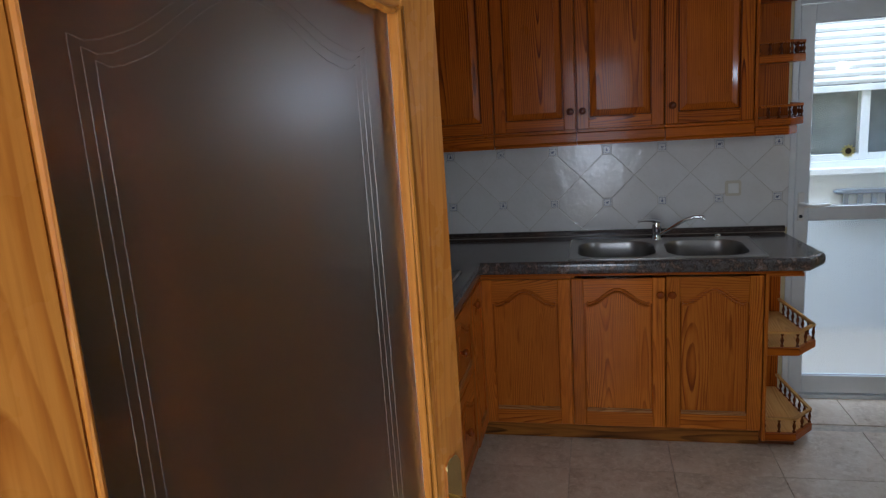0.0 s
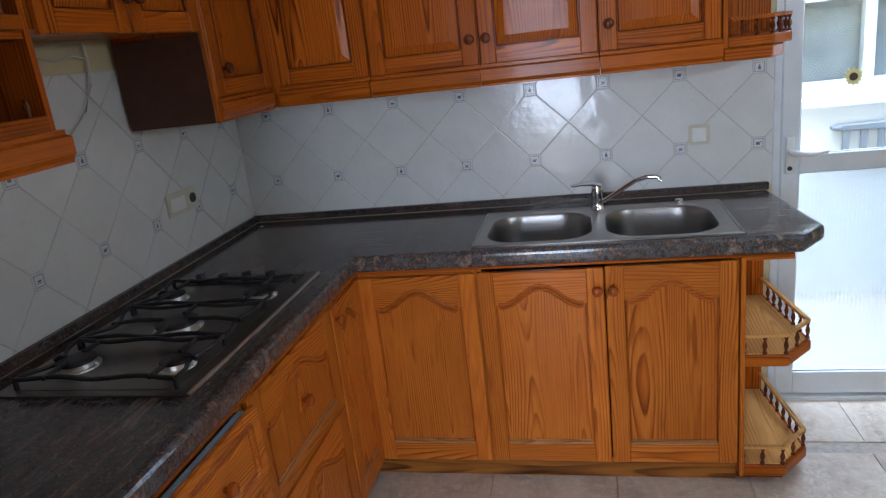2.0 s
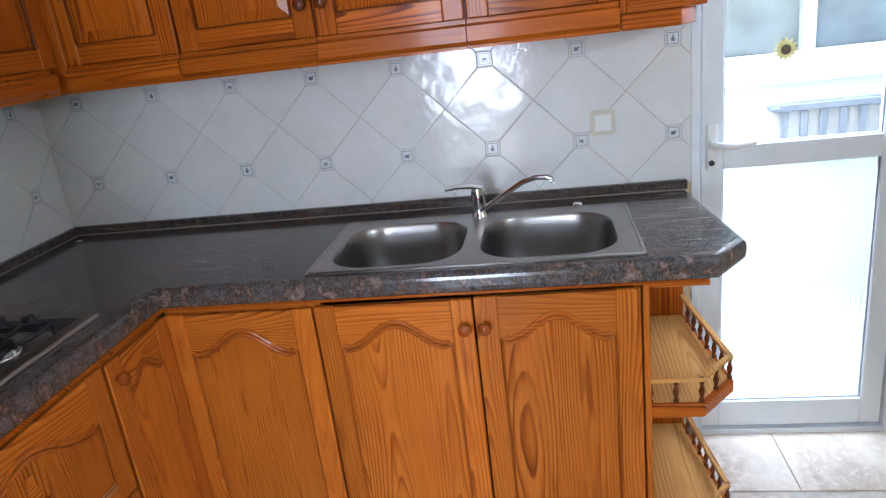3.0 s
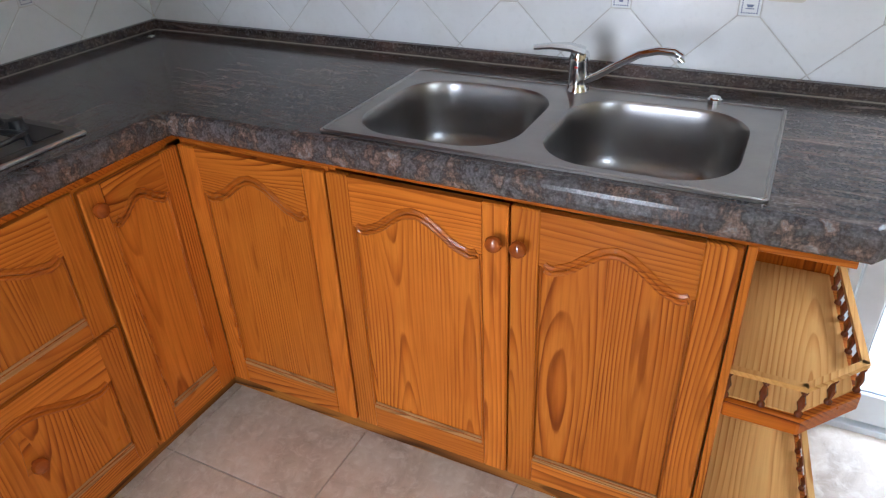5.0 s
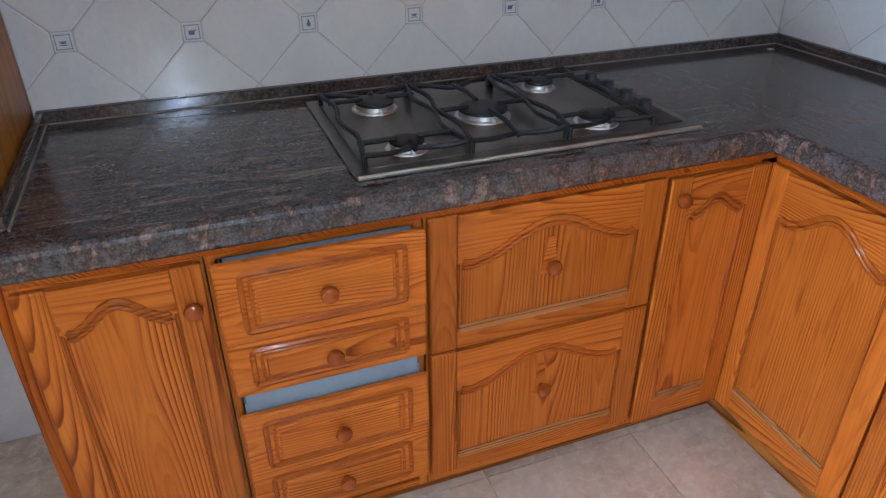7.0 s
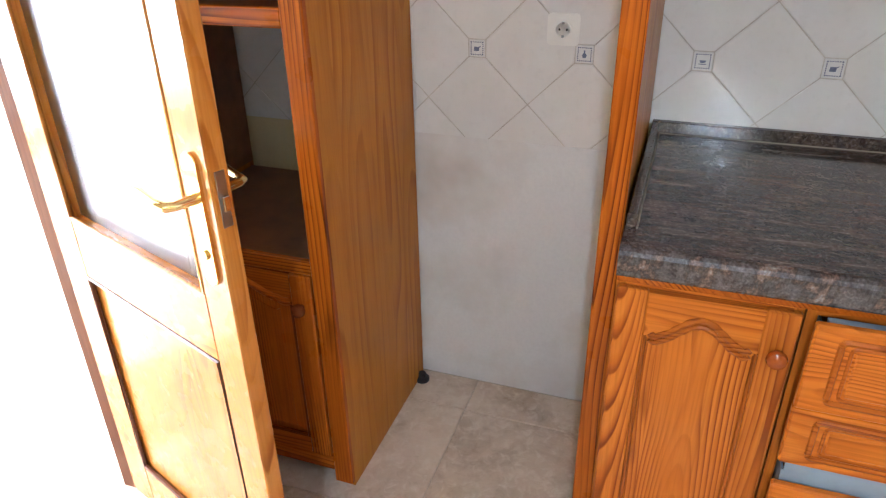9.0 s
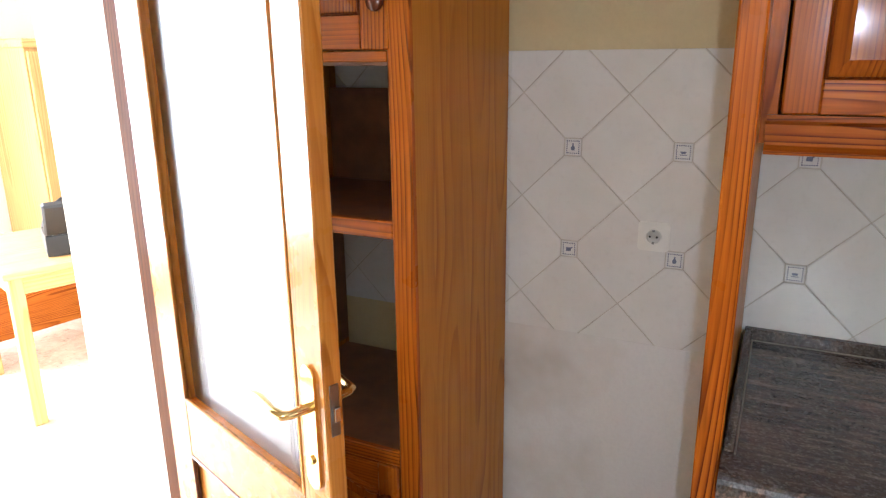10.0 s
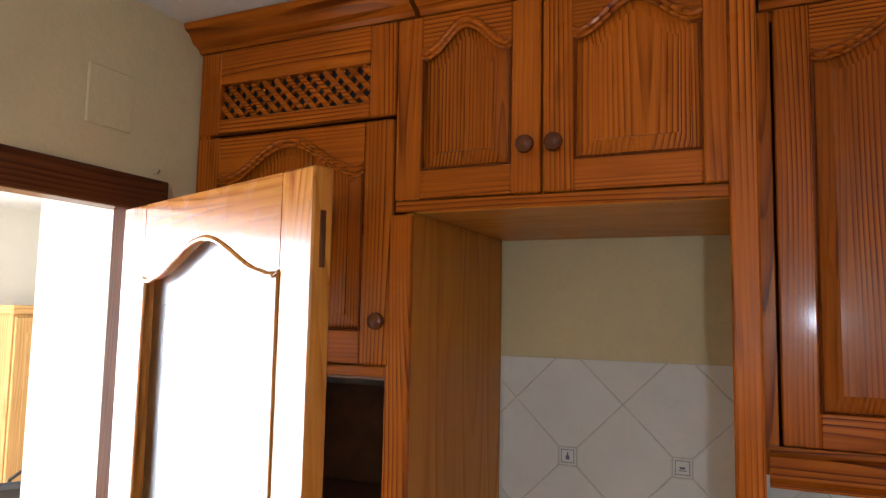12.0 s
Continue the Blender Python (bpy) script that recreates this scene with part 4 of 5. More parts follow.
lathe(bm, [(0.024, 0), (0.024, 0.010), (0.014, 0.014), (0.012, 0.03)], pose(CW + 0.012, 0.50, 0.0), 14)
part("adjustable_foot", bm, BLACK, tall, "black plastic adjustable foot", smooth=True)

bridge = thing("bridge_cabinet", pose(TX, -2.898, 0, 0, 0, 90), "amber pine cabinet with two arched doors bridging a fridge bay", "cabinet", upper)
BW = 0.600
part("bottom_board", boxes(((0.0, -0.016, 1.978), (BW, 0.54, 1.996)), c=0.002), VENEER["x"], bridge)
part("front_rail", boxes(((-0.045, -0.020, 1.980), (BW, -0.016, 2.004)), c=0.002), RED["x"], bridge)
part("body", boxes(((0.0, 0.0, 1.998), (BW, 0.52, UT))), RED["z"], bridge)
panel_door(bridge, -0.049, 0.268, 2.006, UT, RED, True, at=(0.242, 2.097), arch=0.055, stile=0.060, y=-0.002)
panel_door(bridge, 0.270, 0.620, 2.006, UT, RED, True, at=(0.298, 2.097), arch=0.055, stile=0.060, y=-0.002)
crown(bridge, 0.006, BW + 0.05, y=-0.002)

upright = thing("tall_end_panel", pose(TX, -2.298, 0, 0, 0, 90), "tall amber pine end panel beside the worktop", "panel")
part("board", boxes(((0.004, -0.004, 0.0), (0.042, 0.548, UT)), c=0.001), VENEER["z"], upright)
part("front_stile", boxes(((0.0, -0.040, 0.0), (0.046, -0.0045, UT)), c=0.004), RED["z"], upright)

# Kitchen door leaf, left open ----------------------------------------------------------------------
DW, DT = 0.705, 0.036
leaf = thing("door_leaf", pose(0.770, -3.500, 0.008, 0, 0, 69.8), "pale pine door standing open with an arched frosted glass pane", "door")
GA, GB = 0.115, 0.620
part("stile", boxes(((0, 0, 0), (GA, DT, 1.977)), c=0.003), LEAF["z"], leaf)
part("stile", boxes(((GB, 0, 0), (DW, DT, 1.977)), c=0.003), LEAF["z"], leaf)
line = arch_line(GA, GB, 1.828, 0.066, 30)
bm = bmesh.new()
prism(bm, [(GA, 1.976), (GB, 1.976)] + line[::-1], 0.0006, DT - 0.0006)
part("top_rail", bm, LEAF["x"], leaf)
part("lock_rail", boxes(((GA, 0.0006, 0.735), (GB, DT - 0.0006, 0.880)), c=0.002), LEAF["x"], leaf)
part("bottom_rail", boxes(((GA, 0.0006, 0.001), (GB, DT - 0.0006, 0.150)), c=0.002), LEAF["x"], leaf)
part("lower_panel", boxes(((GA, 0.011, 0.150), (GB, DT - 0.011, 0.735))), LEAF["z"], leaf)
for y in (0.003, DT - 0.003):
    bm = bmesh.new()
    tube(bm, [(GA + 0.004, y, 0.154), (GB - 0.004, y, 0.154), (GB - 0.004, y, 0.731), (GA + 0.004, y, 0.731), (GA + 0.004, y, 0.154)], 0.0065, 6)
    part("panel_bead", bm, STAIN["x"], leaf, smooth=True)
    bm = bmesh.new()
    o = -0.001 if y < 0.01 else 0.001
    tube(bm, [(x, y + o, z - 0.003) for x, z in line] + [(GB - 0.004, y + o, 0.884), (GA + 0.004, y + o, 0.884), (GA + 0.004, y + o, 1.822)], 0.0055, 8)
    part("glazing_bead", bm, LEAF["z"], leaf, smooth=True)
bm = bmesh.new()
prism(bm, [(GA, 0.880), (GB, 0.880)] + line[::-1], 0.024, 0.028)
pane = part("glass_pane", bm, FROSTED, leaf, "frosted glass with etched border lines")
for k in range(3):
    e = 0.055 + 0.011 * k
    ln = arch_line(GA + e, GB - e, 1.828 - e, 0.066, 26)
    bm = bmesh.new()
    tube(bm, [(GB - e, 0.0238, 0.885), *[(x, 0.0238, z) for x, z in ln[::-1]], (GA + e, 0.0238, 0.885)], 0.0006, 5)
    part("etched_line", bm, FROSTED, pane)
for side, y0, y1 in ((-1, -0.006, 0.0), (1, DT, DT + 0.006)):
    bm = bmesh.new()
    prism(bm, rounded(0.662, 1.035, 0.040, 0.235, 0.018, 5), y0, y1)
    bmesh.ops.bevel(bm, geom=bm.edges[:], offset=0.0015, segments=1, affect="EDGES")
    pl = part("handle_plate", bm, BRASS, leaf, "long brass handle plate")
    bm = bmesh.new()
    yb = y0 if side < 0 else y1
    tube(bm, [(0.662, yb, 1.075), (0.662, yb + side * 0.035, 1.075), (0.655, yb + side * 0.046, 1.075), (0.630, yb + side * 0.050, 1.077), (0.590, yb + side * 0.050, 1.083), (0.552, yb + side * 0.046, 1.080)],
         lambda i: (0.010, 0.008, 0.009, 0.0075, 0.010, 0.007)[i], 10)
    part("lever", bm, BRASS, pl, "curved brass lever", smooth=True)
    bm = bmesh.new()
    lathe(bm, [(0.009, 0), (0.009, 0.004), (0.004, 0.005)], pose(0.662, yb, 0.975, 90 * -side), 12)
    part("key_rose", bm, BRASS, pl, smooth=True)
part("lock_plate", boxes(((DW - 0.001, 0.009, 1.03), (DW + 0.002, DT - 0.009, 1.125)), c=0.0008), STEEL, leaf, "steel mortise lock plate")
part("latch_bolt", boxes(((DW + 0.002, 0.012, 1.06), (DW + 0.010, DT - 0.012, 1.085)), c=0.001), CHROME, leaf)
part("top_latch", boxes(((DW - 0.001, 0.013, 1.828), (DW + 0.0015, DT - 0.013, 1.912)), c=0.0006), STAIN["z"], leaf, "small dark edge bolt")

# Glazed door to the patio --------------------------------------------------------------------------
frame_n = thing("door_frame_north", pose(0, 0, 0), "white aluminium frame of the patio door", "door frame", kind="structure")
part("jamb", boxes(((2.205, 0.0, 0.0), (2.232, 0.07, 2.10)), c=0.002), ALU, frame_n)
part("jamb", boxes(((2.848, 0.0, 0.0), (2.875, 0.07, 2.10)), c=0.002), ALU, frame_n)
part("head", boxes(((2.232, 0.0, 2.066), (2.848, 0.07, 2.10)), c=0.002), ALU, frame_n)
part("threshold", boxes(((2.232, 0.0, -0.004), (2.848, 0.07, 0.020)), c=0.002), ALU, frame_n)
gd = thing("patio_door", pose(0, 0.012, 0), "closed white aluminium door with clear and ribbed glass", "door")
part("stile", boxes(((2.238, 0, 0.028), (2.306, 0.045, 2.062)), c=0.004), ALU, gd)
part("stile", boxes(((2.774, 0, 0.028), (2.842, 0.045, 2.062)), c=0.004), ALU, gd)
for z0, z1 in ((0.028, 0.128), (0.985, 1.058), (1.975, 2.062)):
    part("rail", boxes(((2.306, 0.001, z0), (2.774, 0.044, z1)), c=0.003), ALU, gd)
bm = bmesh.new()
for (x0, z0, x1, z1) in ((2.306, 0.128, 2.774, 0.985), (2.306, 1.058, 2.774, 1.975)):
    for p, q in (((x0, z0), (x1, z0)), ((x1, z0), (x1, z1)), ((x1, z1), (x0, z1)), ((x0, z1), (x0, z0))):
        tube(bm, [(p[0], 0.014, p[1]), (q[0], 0.014, q[1])], 0.004, 5)
part("seal", bm, SEAL, gd)
up = part("clear_pane", boxes(((2.306, 0.018, 1.058), (2.774, 0.023, 1.975))), CLEAR, gd, "clear upper pane")
low = part("ribbed_pane", boxes(((2.306, 0.018, 0.128), (2.774, 0.023, 0.985))), RIBBED, gd, "ribbed privacy glass below")
up.visible_shadow = low.visible_shadow = False
pl = part("handle_plate", boxes(((2.252, -0.010, 0.985), (2.284, 0.0, 1.135)), c=0.004), WHITE, gd, "white door handle plate")
bm = bmesh.new()
tube(bm, [(2.268, -0.010, 1.075), (2.268, -0.045, 1.075), (2.280, -0.054, 1.074), (2.33, -0.056, 1.068), (2.39, -0.052, 1.076)], lambda i: (0.010, 0.010, 0.011, 0.010, 0.007)[i], 10)
part("lever", bm, WHITE, pl, smooth=True)
bm = bmesh.new()
lathe(bm, [(0.009, 0), (0.009, 0.004), (0.003, 0.005)], pose(2.268, -0.010, 1.010, 90), 12)
part("keyhole", bm, BLACK, pl, smooth=True)
for z in (0.35, 1.75):
    bm = bmesh.new()
    lathe(bm, [(0.008, 0), (0.008, 0.07), (0.005, 0.075)], pose(2.845, -0.004, z), 10)
    part("hinge", bm, ALU, gd, smooth=True)
fl = thing("sunflower_sticker", pose(2.485, 0.0275, 1.335), "yellow sunflower sticker with a dark centre on the glass", "sticker")
bm = bmesh.new()
pts = []
for k in range(48):
    r = 0.030 + 0.007 * math.cos(k * math.pi * 2 * 12 / 48)
    pts.append((r * math.cos(k * math.pi / 24), r * math.sin(k * math.pi / 24)))
prism(bm, pts, 0.0, 0.0015)
part("petals", bm, YELLOW, fl)
bm = bmesh.new()
lathe(bm, [(0.015, 0), (0.014, 0.003), (0.004, 0.004)], pose(0, 0, 0, 90), 16)
part("flower_centre", bm, plain("dark_brown_seeds", (0.10, 0.07, 0.04), 0.6), fl, smooth=True)

# Across the patio ----------------------------------------------------------------------------------
win = thing("window_patio", pose(0, 1.2, 0), "white sliding window with grey panes across the patio", "window", kind="structure")
part("frame", boxes(((2.36, 0.02, 1.12), (2.40, 0.09, 2.1)), ((3.58, 0.02, 1.12), (3.62, 0.09, 2.1)), ((2.40, 0.02, 1.12), (3.58, 0.09, 1.16)), ((2.40, 0.02, 2.06), (3.58, 0.09, 2.1)), c=0.003), ALU, win)
part("sill", boxes(((2.33, -0.05, 1.075), (3.65, 0.02, 1.118)), c=0.004), PATIO, win, "white painted sill")
for x0, x1, y in ((2.40, 2.99, 0.03), (2.93, 3.58, 0.058)):
    s = part("sash", boxes(((x0, y, 1.16), (x0 + 0.055, y + 0.025, 2.06)), ((x1 - 0.055, y, 1.16), (x1, y + 0.025, 2.06)), ((x0 + 0.055, y, 1.16), (x1 - 0.055, y + 0.025, 1.205)), ((x0 + 0.055, y, 2.02), (x1 - 0.055, y + 0.025, 2.06)), c=0.003), ALU, win)
    part("pane", boxes(((x0 + 0.055, y + 0.010, 1.205), (x1 - 0.055, y + 0.015, 2.02))), CLEAR, s)
part("curtain", boxes(((2.40, 0.115, 1.12), (3.58, 0.125, 2.1))), STAINS, win, "grey curtain behind the panes")
bm = bmesh.new()
for k in range(9):
    tube(bm, [(2.40, 0.012, 2.065 - 0.048 * k), (3.58, 0.012, 2.065 - 0.048 * k)], 0.025, 6, 0.5)
part("roller_shutter", bm, ALU, win, "half-lowered white roller shutter")
part("shutter_rail", boxes(((2.40, 0.002, 1.610), (3.58, 0.018, 1.652)), c=0.003), ALU, win)
rk = thing("drying_rack", pose(2.80, 1.19, 0.955), "grey folding clothes rack fixed to the patio wall", "clothes rack")
part("wall_rail", boxes(((0, -0.035, -0.012), (0.62, 0.008, 0.022)), ((-0.02, -0.060, -0.004), (0.02, 0.009, 0.014)), c=0.004), RACK, rk)
for k in range(7):
    part("bar", boxes(((0.035 + 0.085 * k, -0.030, -0.16), (0.068 + 0.085 * k, -0.012, -0.012)), c=0.003), RACK, rk)
part("lower_rail", boxes(((0.0, -0.032, -0.185), (0.62, -0.008, -0.16)), c=0.004), RACK, rk)

# Switches and sockets ------------------------------------------------------------------------------


def wall_box(name, m, w, h, label, extra):
    ob = thing(name, m, label, name.replace("_", " "))
    bm = bmesh.new()
    prism(bm, rounded(0, 0, w, h, 0.010, 3), -0.006, 0.0)
    bmesh.ops.bevel(bm, geom=[e for e in bm.edges if all(v.co.y < -0.005 for v in e.verts)], offset=0.003, segments=2, affect="EDGES")
    part("plate", bm, WHITE if "socket in" in label else BEIGE, ob, smooth=True)
    extra(ob)
    return ob


def schuko(ob, x=0.0):
    bm = bmesh.new()
    lathe(bm, [(0.021, 0), (0.021, 0.0035), (0.0185, 0.0035), (0.0175, -0.004), (0.003, -0.004)], pose(x, -0.006, 0, 90), 20)
    part("socket_insert", bm, WHITE, ob, smooth=True)
    for s in (-1, 1):
        bm = bmesh.new()
        lathe(bm, [(0.003, 0), (0.003, 0.0012), (0.001, 0.0013)], pose(x + s * 0.0095, -0.0065, 0, 90), 10)
        part("pin_hole", bm, BLACK, ob)
        part("earth_clip", boxes(((x - 0.003, -0.0098, s * 0.0165 - 0.003), (x + 0.003, -0.006, s * 0.0165 + 0.003))), SEAL, ob)


wall_box("wall_socket", pose(0.001, -2.494, 1.180, 0, 0, 90), 0.082, 0.080, "white earthed wall socket in the empty fridge bay", schuko)
wall_box("light_switch", pose(1.935, -0.0008, 1.172), 0.080, 0.080, "white rocker switch on the tiles above the sink",
         lambda ob: part("rocker", boxes(((-0.026, -0.0095, -0.026), (0.026, -0.006, 0.026)), c=0.003), WHITE, ob))


def double_box(ob):
    part("rocker", boxes(((-0.086, -0.0095, -0.026), (0.016, -0.006, 0.024)), c=0.003), WHITE, ob)
    bm = bmesh.new()
    lathe(bm, [(0.019, 0), (0.019, 0.004), (0.014, 0.0042), (0.013, 0.001), (0.002, 0.001)], pose(0.066, -0.006, 0, 90), 18)
    part("dark_socket", bm, BLACK, ob, "dark round socket hole", smooth=True)


wall_box("switch_socket", pose(0.001, -0.540, 1.165, 0, 0, 90), 0.205, 0.086, "white double switch and socket plate above the worktop", double_box)

# Made-up fitting on the unseen wall, to hold the fill bulb.
lampf = thing("added_wall_lamp", pose(3.2, -1.96, 1.78, 0, 0, 90), "small white wall spotlight added out of view as a fill light", "lamp")
bm = bmesh.new()
lathe(bm, [(0.045, 0), (0.045, 0.012), (0.02, 0.018), (0.012, 0.05)], pose(0, 0, 0, -90), 18)
part("wall_rose", bm, WHITE, lampf, smooth=True)
bm = bmesh.new()
lathe(bm, [(0.020, 0.050), (0.040, 0.062), (0.046, 0.075), (0.040, 0.075), (0.02, 0.060)], pose(0, 0, 0, -90), 18)
part("shade", bm, WHITE, lampf, smooth=True)

# Living room seen through the doorway --------------------------------------------------------------
table = thing("dining_table", pose(0.135, -5.185, 0, 0, 0, 161.5), "pale wooden dining table with turned-in square legs", "table")
part("tabletop", boxes(((0.0, 0.0, 0.722), (1.35, 0.85, 0.752)), c=0.004), LIVING["x"], table)
part("apron", boxes(((0.05, 0.03, 0.64), (1.30, 0.05, 0.721)), ((0.05, 0.80, 0.64), (1.30, 0.82, 0.721)), ((0.03, 0.05, 0.64), (0.05, 0.80, 0.721)), ((1.30, 0.05, 0.64), (1.32, 0.80, 0.721))), LIVING["x"], table)
for x, y in ((0.02, 0.02), (1.27, 0.02), (0.02, 0.77), (1.27, 0.77)):
    part("leg", boxes(((x, y, 0.0), (x + 0.06, y + 0.06, 0.721)), c=0.004), LIVING["z"], table)
case = thing("equipment_case", pose(-0.33, -5.28, 0.753, 0, 0, 150), "open dark grey equipment case on the dining table", "case")
part("tray", boxes(((-0.16, -0.12, 0.0), (0.16, -0.11, 0.10)), ((-0.16, 0.11, 0.0), (0.16, 0.12, 0.10)), ((-0.16, -0.11, 0.0), (-0.15, 0.11, 0.10)), ((0.15, -0.11, 0.0), (0.16, 0.11, 0.10)), ((-0.15, -0.11, 0.0), (0.15, 0.11, 0.012)), c=0.002), BLACK, case)
bm = boxes(((-0.16, -0.005, 0.0), (0.16, 0.035, 0.20)), c=0.010)
bmesh.ops.transform(bm, matrix=pose(0, -0.12, 0.10, 35), verts=bm.verts[:])
part("lid", bm, BLACK, case)
part("contents", boxes(((-0.12, -0.08, 0.012), (-0.02, 0.06, 0.115)), ((0.01, -0.07, 0.012), (0.12, 0.02, 0.108)), c=0.006), WHITE, case, "pale cloths and boxes inside")
bag = thing("camera_bag", pose(-0.48, -5.56, 0.753, 0, 0, 20), "soft dark camera bag slumped on the table", "bag")
bm = bmesh.new()
bmesh.ops.create_icosphere(bm, subdivisions=3, radius=0.13)
for v in bm.verts:
    v.co.z = max(v.co.z * 0.75, -0.06) + 0.06 + 0.012 * noise.noise(v.co * 14)
    v.co.x *= 1.3 + 0.3 * noise.noise(v.co * 7)
part("pouch", bm, BLACK, bag, smooth=True)
bm = bmesh.new()
tube(bm, [(-0.12, 0, 0.10), (-0.08, 0.01, 0.19), (0.0, 0.01, 0.22), (0.08, 0.0, 0.19), (0.12, 0, 0.10)], 0.009, 6)
part("strap", bm, BLACK, bag, smooth=True)
ward = thing("wardrobe", pose(-1.02, -6.52, 0, 0, 0, 180), "tall light pine wardrobe against the living room wall", "wardrobe")
part("body", boxes(((0.0, 0.0, 0.06), (0.95, 0.46, 1.72)), c=0.003), LIVING["z"], ward)
part("cornice", boxes(((-0.02, -0.02, 1.72), (0.97, 0.46, 1.775)), c=0.008), LIVING["x"], ward)
part("base", boxes(((0.01, 0.01, 0.0), (0.94, 0.45, 0.06))), LIVING["x"], ward)
for x in (0.01, 0.48):
    d = part("door", boxes(((x, -0.022, 0.08), (x + 0.46, -0.002, 1.70)), c=0.004), LIVING["z"], ward)
    part("door_panel", boxes(((x + 0.07, -0.026, 0.18), (x + 0.39, -0.020, 1.60)), c=0.003), LIVING["z"], d)
bench = thing("pine_bench", pose(-0.55, -6.18, 0, 0, 0, 170), "low orange pine bench behind the dining table", "bench")
part("seat", boxes(((-0.6, -0.2, 0.40), (0.6, 0.2, 0.45)), c=0.005), PINE["x"], bench)
part("front_board", boxes(((-0.58, -0.18, 0.12), (0.58, -0.16, 0.399)), c=0.003), PINE["x"], bench)
for x in (-0.56, 0.50):
    part("leg", boxes(((x, -0.15, 0.0), (x + 0.06, 0.15, 0.399)), c=0.003), PINE["z"], bench)
dr = thing("door_living", pose(-1.60, -6.995, 0, 0, 0, 180), "white panelled living room door in a dark casing", "door", kind="structure")
part("leaf", boxes(((0.06, -0.03, 0.0), (0.84, -0.002, 2.0)), c=0.003), ALU, dr)
part("casing", boxes(((0.0, -0.04, 0.0), (0.058, -0.002, 2.0)), ((0.842, -0.04, 0.0), (0.90, -0.002, 2.0)), ((0.0, -0.04, 2.002), (0.90, -0.002, 2.06)), c=0.003), STAIN["z"], dr)
wn = thing("window_living", pose(0, -7.06, 0), "wide white framed living room window", "window", kind="structure")
part("window_frame", boxes(((0.05, -0.03, 0.3), (0.10, 0.03, 2.35)), ((2.50, -0.03, 0.3), (2.55, 0.03, 2.35)), ((0.10, -0.03, 0.3), (2.50, 0.03, 0.35)), ((0.10, -0.03, 2.30), (2.50, 0.03, 2.35)), ((1.275, -0.03, 0.35), (1.325, 0.03, 2.30)), c=0.003), ALU, wn)
part("skirting", boxes(((0.711, -3.86, 0.0), (0.720, -3.60, 0.07)), c=0.002), HALL, wall_stub)

# Tiles of the walls --------------------------------------------------------------------------------
P = 0.2866


def clip(poly, x0, x1, z0, z1):
    """The part of a convex outline inside a rectangle."""
    for ax, lim, s in ((0, x0, 1), (0, x1, -1), (1, z0, 1), (1, z1, -1)):
        out = []
        for i, p in enumerate(poly):
            q = poly[(i + 1) % len(poly)]
            dp, dq = (p[ax] - lim) * s, (q[ax] - lim) * s
            if dp >= 0:
                out.append(p)
            if dp * dq < 0:
                t = dp / (dp - dq)
                out.append((p[0] + (q[0] - p[0]) * t, p[1] + (q[1] - p[1]) * t))
        poly = out
        if len(poly) < 3:
            return []
    area = sum(a[0] * b[1] - a[1] * b[0] for a, b in zip(poly, poly[1:] + poly[:1])) / 2
    return poly if abs(area) > 2e-4 else []


shared = {}


def slab_mesh(name, poly, mat, thick):
    """One shared mesh for each outline, with a chamfered front."""
    key = (name, tuple((round(a, 4), round(b, 4)) for a, b in poly))
    if key not in shared:
        bm = bmesh.new()
        cx, cz = sum(p[0] for p in poly) / len(poly), sum(p[1] for p in poly) / len(poly)
        rows = []
        for d, ins in ((0.0, 0.0), (-thick + 0.0012, 0.0), (-thick, 0.0016)):
            rows.append([bm.verts.new((x - (0.0 if not ins else ins * (1 if x > cx else -1)), d, z - (0.0 if not ins else ins * (1 if z > cz else -1)))) for x, z in poly])
        for a, b in zip(rows, rows[1:]):
            for i in range(len(poly)):
                j = (i + 1) % len(poly)
                bm.faces.new((a[i], a[j], b[j], b[i]))
        bm.faces.new(rows[-1])
        bmesh.ops.recalc_face_normals(bm, faces=bm.faces[:])
        me = bpy.data.meshes.new(name)
        bm.to_mesh(me)
        bm.free()
        me.materials.append(mat)
        shared[key] = me
    return shared[key]


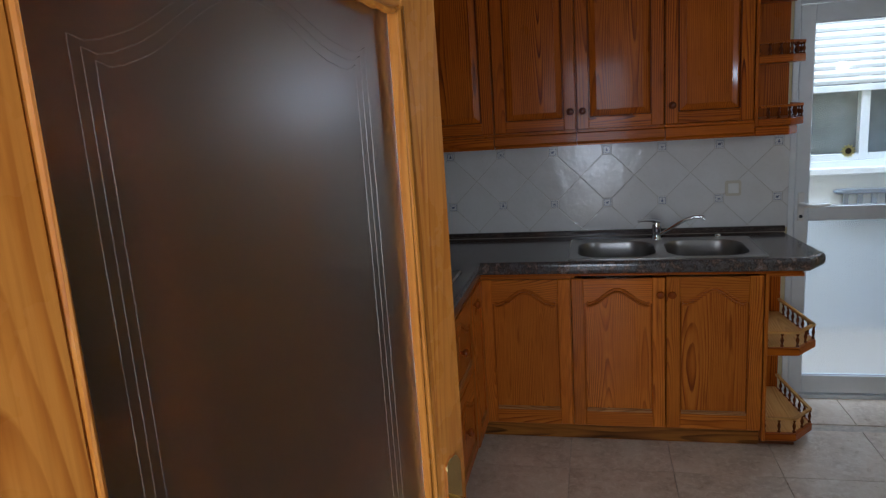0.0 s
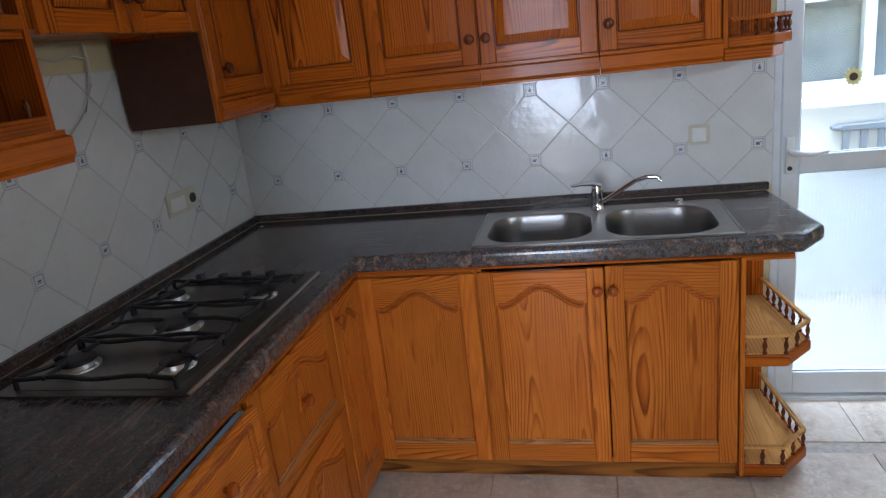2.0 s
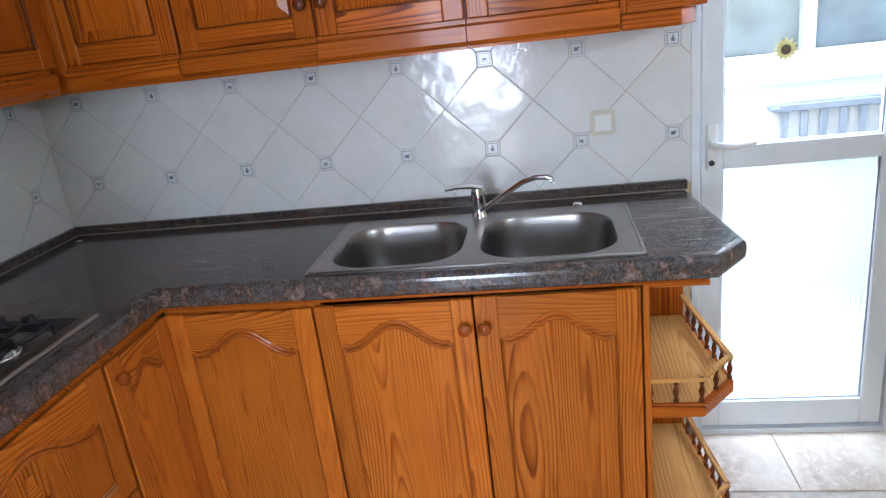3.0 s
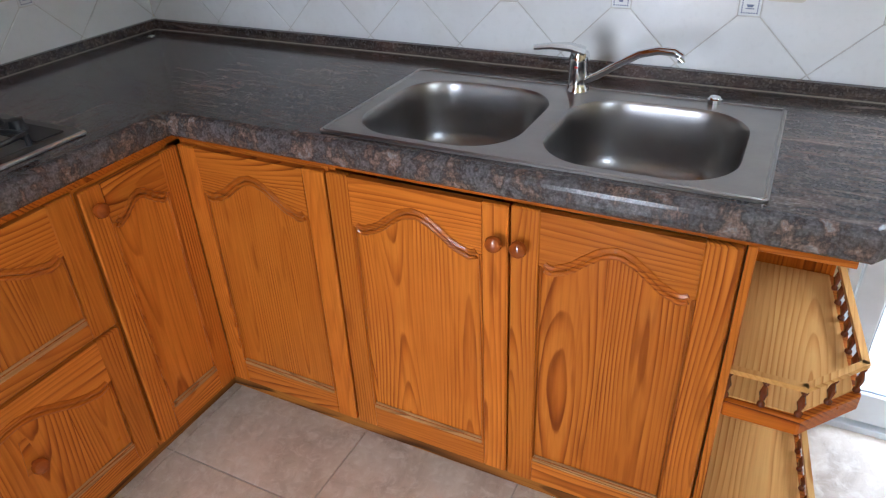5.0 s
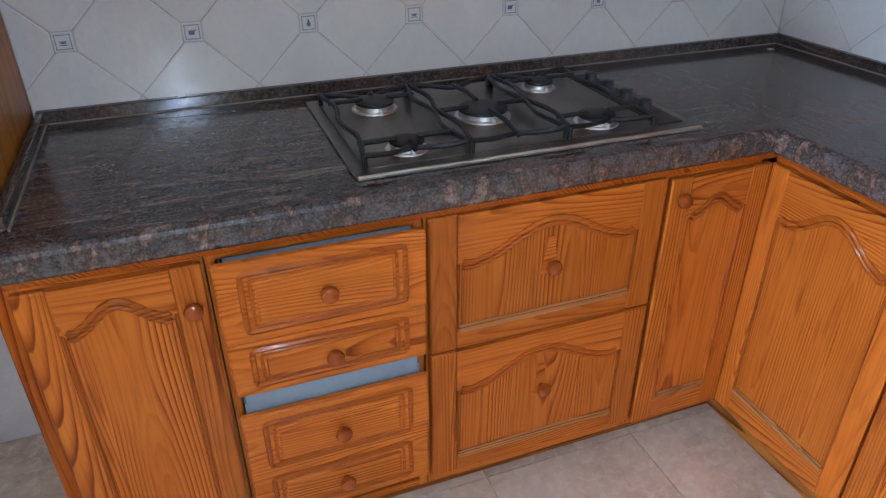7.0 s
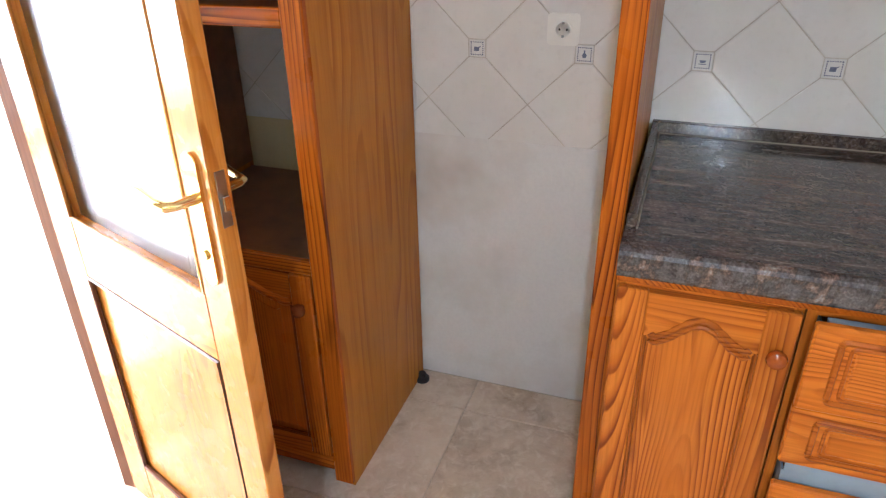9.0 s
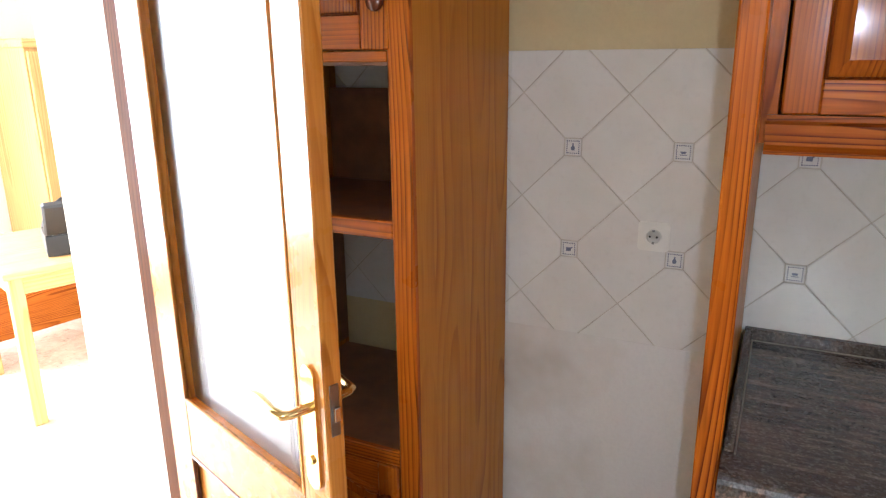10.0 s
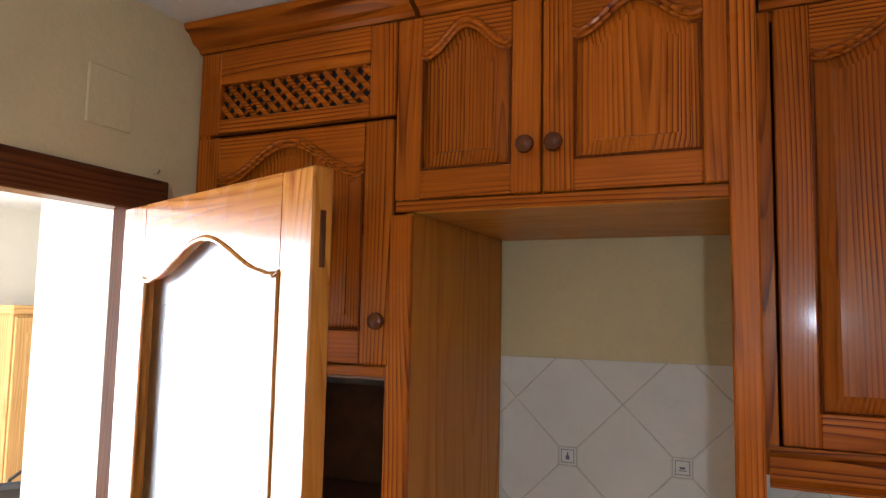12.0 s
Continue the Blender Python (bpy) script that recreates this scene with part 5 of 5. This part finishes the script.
def insert_mesh(kind):
    """A small printed insert: white tile, a toothed square and a kitchen motif."""
    bm = bmesh.new()
    h = 0.0225
    cuboid(bm, (-h, -0.0062, -h), (h, 0.0, h), 0.0012)
    base_faces = set(bm.faces)
    for k in range(7):
        o = -0.0156 + 0.0052 * k
        for s in (-1, 1):
            cuboid(bm, (o - 0.0017, -0.0065, s * 0.0165 - 0.0013), (o + 0.0017, -0.0060, s * 0.0165 + 0.0013))
            cuboid(bm, (s * 0.0165 - 0.0013, -0.0065, o - 0.0017), (s * 0.0165 + 0.0013, -0.0060, o + 0.0017))
    if kind == 0:
        prism(bm, [(-0.008, 0.002), (0.008, 0.002), (0.005, -0.004), (-0.005, -0.004)], -0.0065, -0.006)
        prism(bm, [(-0.010, -0.006), (0.010, -0.006), (0.008, -0.008), (-0.008, -0.008)], -0.0065, -0.006)
    elif kind == 1:
        prism(bm, [(-0.004, -0.009), (0.004, -0.009), (0.006, -0.002), (0.002, 0.004), (0.002, 0.010), (-0.002, 0.010), (-0.002, 0.004), (-0.006, -0.002)], -0.0065, -0.006)
    else:
        prism(bm, [(-0.009, -0.007), (0.005, -0.007), (0.006, 0.001), (0.011, 0.005), (0.009, 0.006), (0.004, 0.004), (-0.008, 0.004)], -0.0065, -0.006)
    for f in bm.faces:
        f.material_index = 0 if f in base_faces else 1
    me = bpy.data.meshes.new("insert_tile")
    bm.to_mesh(me)
    bm.free()
    me.materials.append(DOT)
    me.materials.append(INK)
    return me


INSERTS = [insert_mesh(k) for k in range(3)]


def tiling(parent, m, x0, x1, z0, z1, ox, oz, holes=()):
    """Diagonal tiles with small inserts over a stretch of wall; the lattice of inserts starts at (ox, oz)."""
    g, c = 0.0014, 0.0235
    part("grout", boxes(((x0, -0.0036, z0), (x1, 0.006, z1))), GROUT, parent).matrix_world = m
    for i in range(int((x0 - ox) / P) - 2, int((x1 - ox) / P) + 3):
        for j in range(int((z0 - oz) / P) - 2, int((z1 - oz) / P) + 3):
            for half in (0, 1):
                cx, cz = (ox + i * P, oz + (j + 0.5) * P) if half == 0 else (ox + (i + 0.5) * P, oz + j * P)
                r, k = P / 2 - g * 1.41, P / 2 - c - g
                if half == 0:
                    poly = [(-(r - k), k), (-r, 0), (-(r - k), -k), (r - k, -k), (r, 0), (r - k, k)]
                else:
                    poly = [(k, r - k), (0, r), (-k, r - k), (-k, -(r - k)), (0, -r), (k, -(r - k))]
                poly = clip([(x + cx, z + cz) for x, z in poly], x0, x1, z0, z1)
                if poly:
                    ob = new("tile", slab_mesh("tile", [(x - cx, z - cz) for x, z in poly], TILE, 0.006))
                    ob.parent = parent
                    ob.matrix_world = m @ pose(cx, 0, cz, random.uniform(-0.3, 0.3), 0, random.uniform(-0.3, 0.3))
            dx, dz = ox + i * P, oz + j * P
            if x0 + 0.023 < dx < x1 - 0.023 and z0 + 0.023 < dz < z1 - 0.023:
                ob = new("insert_tile", INSERTS[(i * 2 + j * 5) % 3])
                ob.parent = parent
                ob.matrix_world = m @ pose(dx, 0, dz)


# each wall plane is drawn with x along it and its front facing -y
tiling(wall_north, pose(0, 0.0055, 0), 0.0, 2.204, 0.955, 1.51, 0.146, 1.120)
west_m = pose(-0.0055, 0, 0, 0, 0, 90)
tiling(wall_west, west_m, -2.256, 0.0, 0.955, 1.662, -2.150, 1.120)
tiling(wall_west, west_m, -2.905, -2.290, 0.868, 1.660, -2.150, 1.120)
tiling(wall_west, west_m, -3.49, -2.905, 0.868, 1.660, -2.150, 1.120)

# Floor tiles ---------------------------------------------------------------------------------------
F = 0.465
full = [(-F / 2 + 0.0016, -F / 2 + 0.0016), (F / 2 - 0.0016, -F / 2 + 0.0016), (F / 2 - 0.0016, F / 2 - 0.0016), (-F / 2 + 0.0016, F / 2 - 0.0016)]
lay = pose(0, 0, -0.006, -90)
for i in range(-9, 8):
    for j in range(-16, 5):
        cx, cy = 1.085 + (i + 0.5) * F, -0.850 + (j + 0.5) * F
        kitchen = -0.1 < cx < 3.4 and cy > -3.9
        x0, x1, y0, y1 = (0.0, 3.2, -3.57, 0.006) if kitchen else (-3.4, 3.2, -7.0, -3.57)
        if cy > 0.3 or (not kitchen and cy > -3.5):
            continue
        poly = clip([(x + cx, y + cy) for x, y in full], x0, x1, y0, y1)
        if poly:
            ob = new("floor_tile", slab_mesh("floor_tile", [(x - cx, -(y - cy)) for x, y in poly], FLOOR, 0.006))
            ob.parent = floor
            ob.matrix_world = pose(cx, cy, 0) @ lay
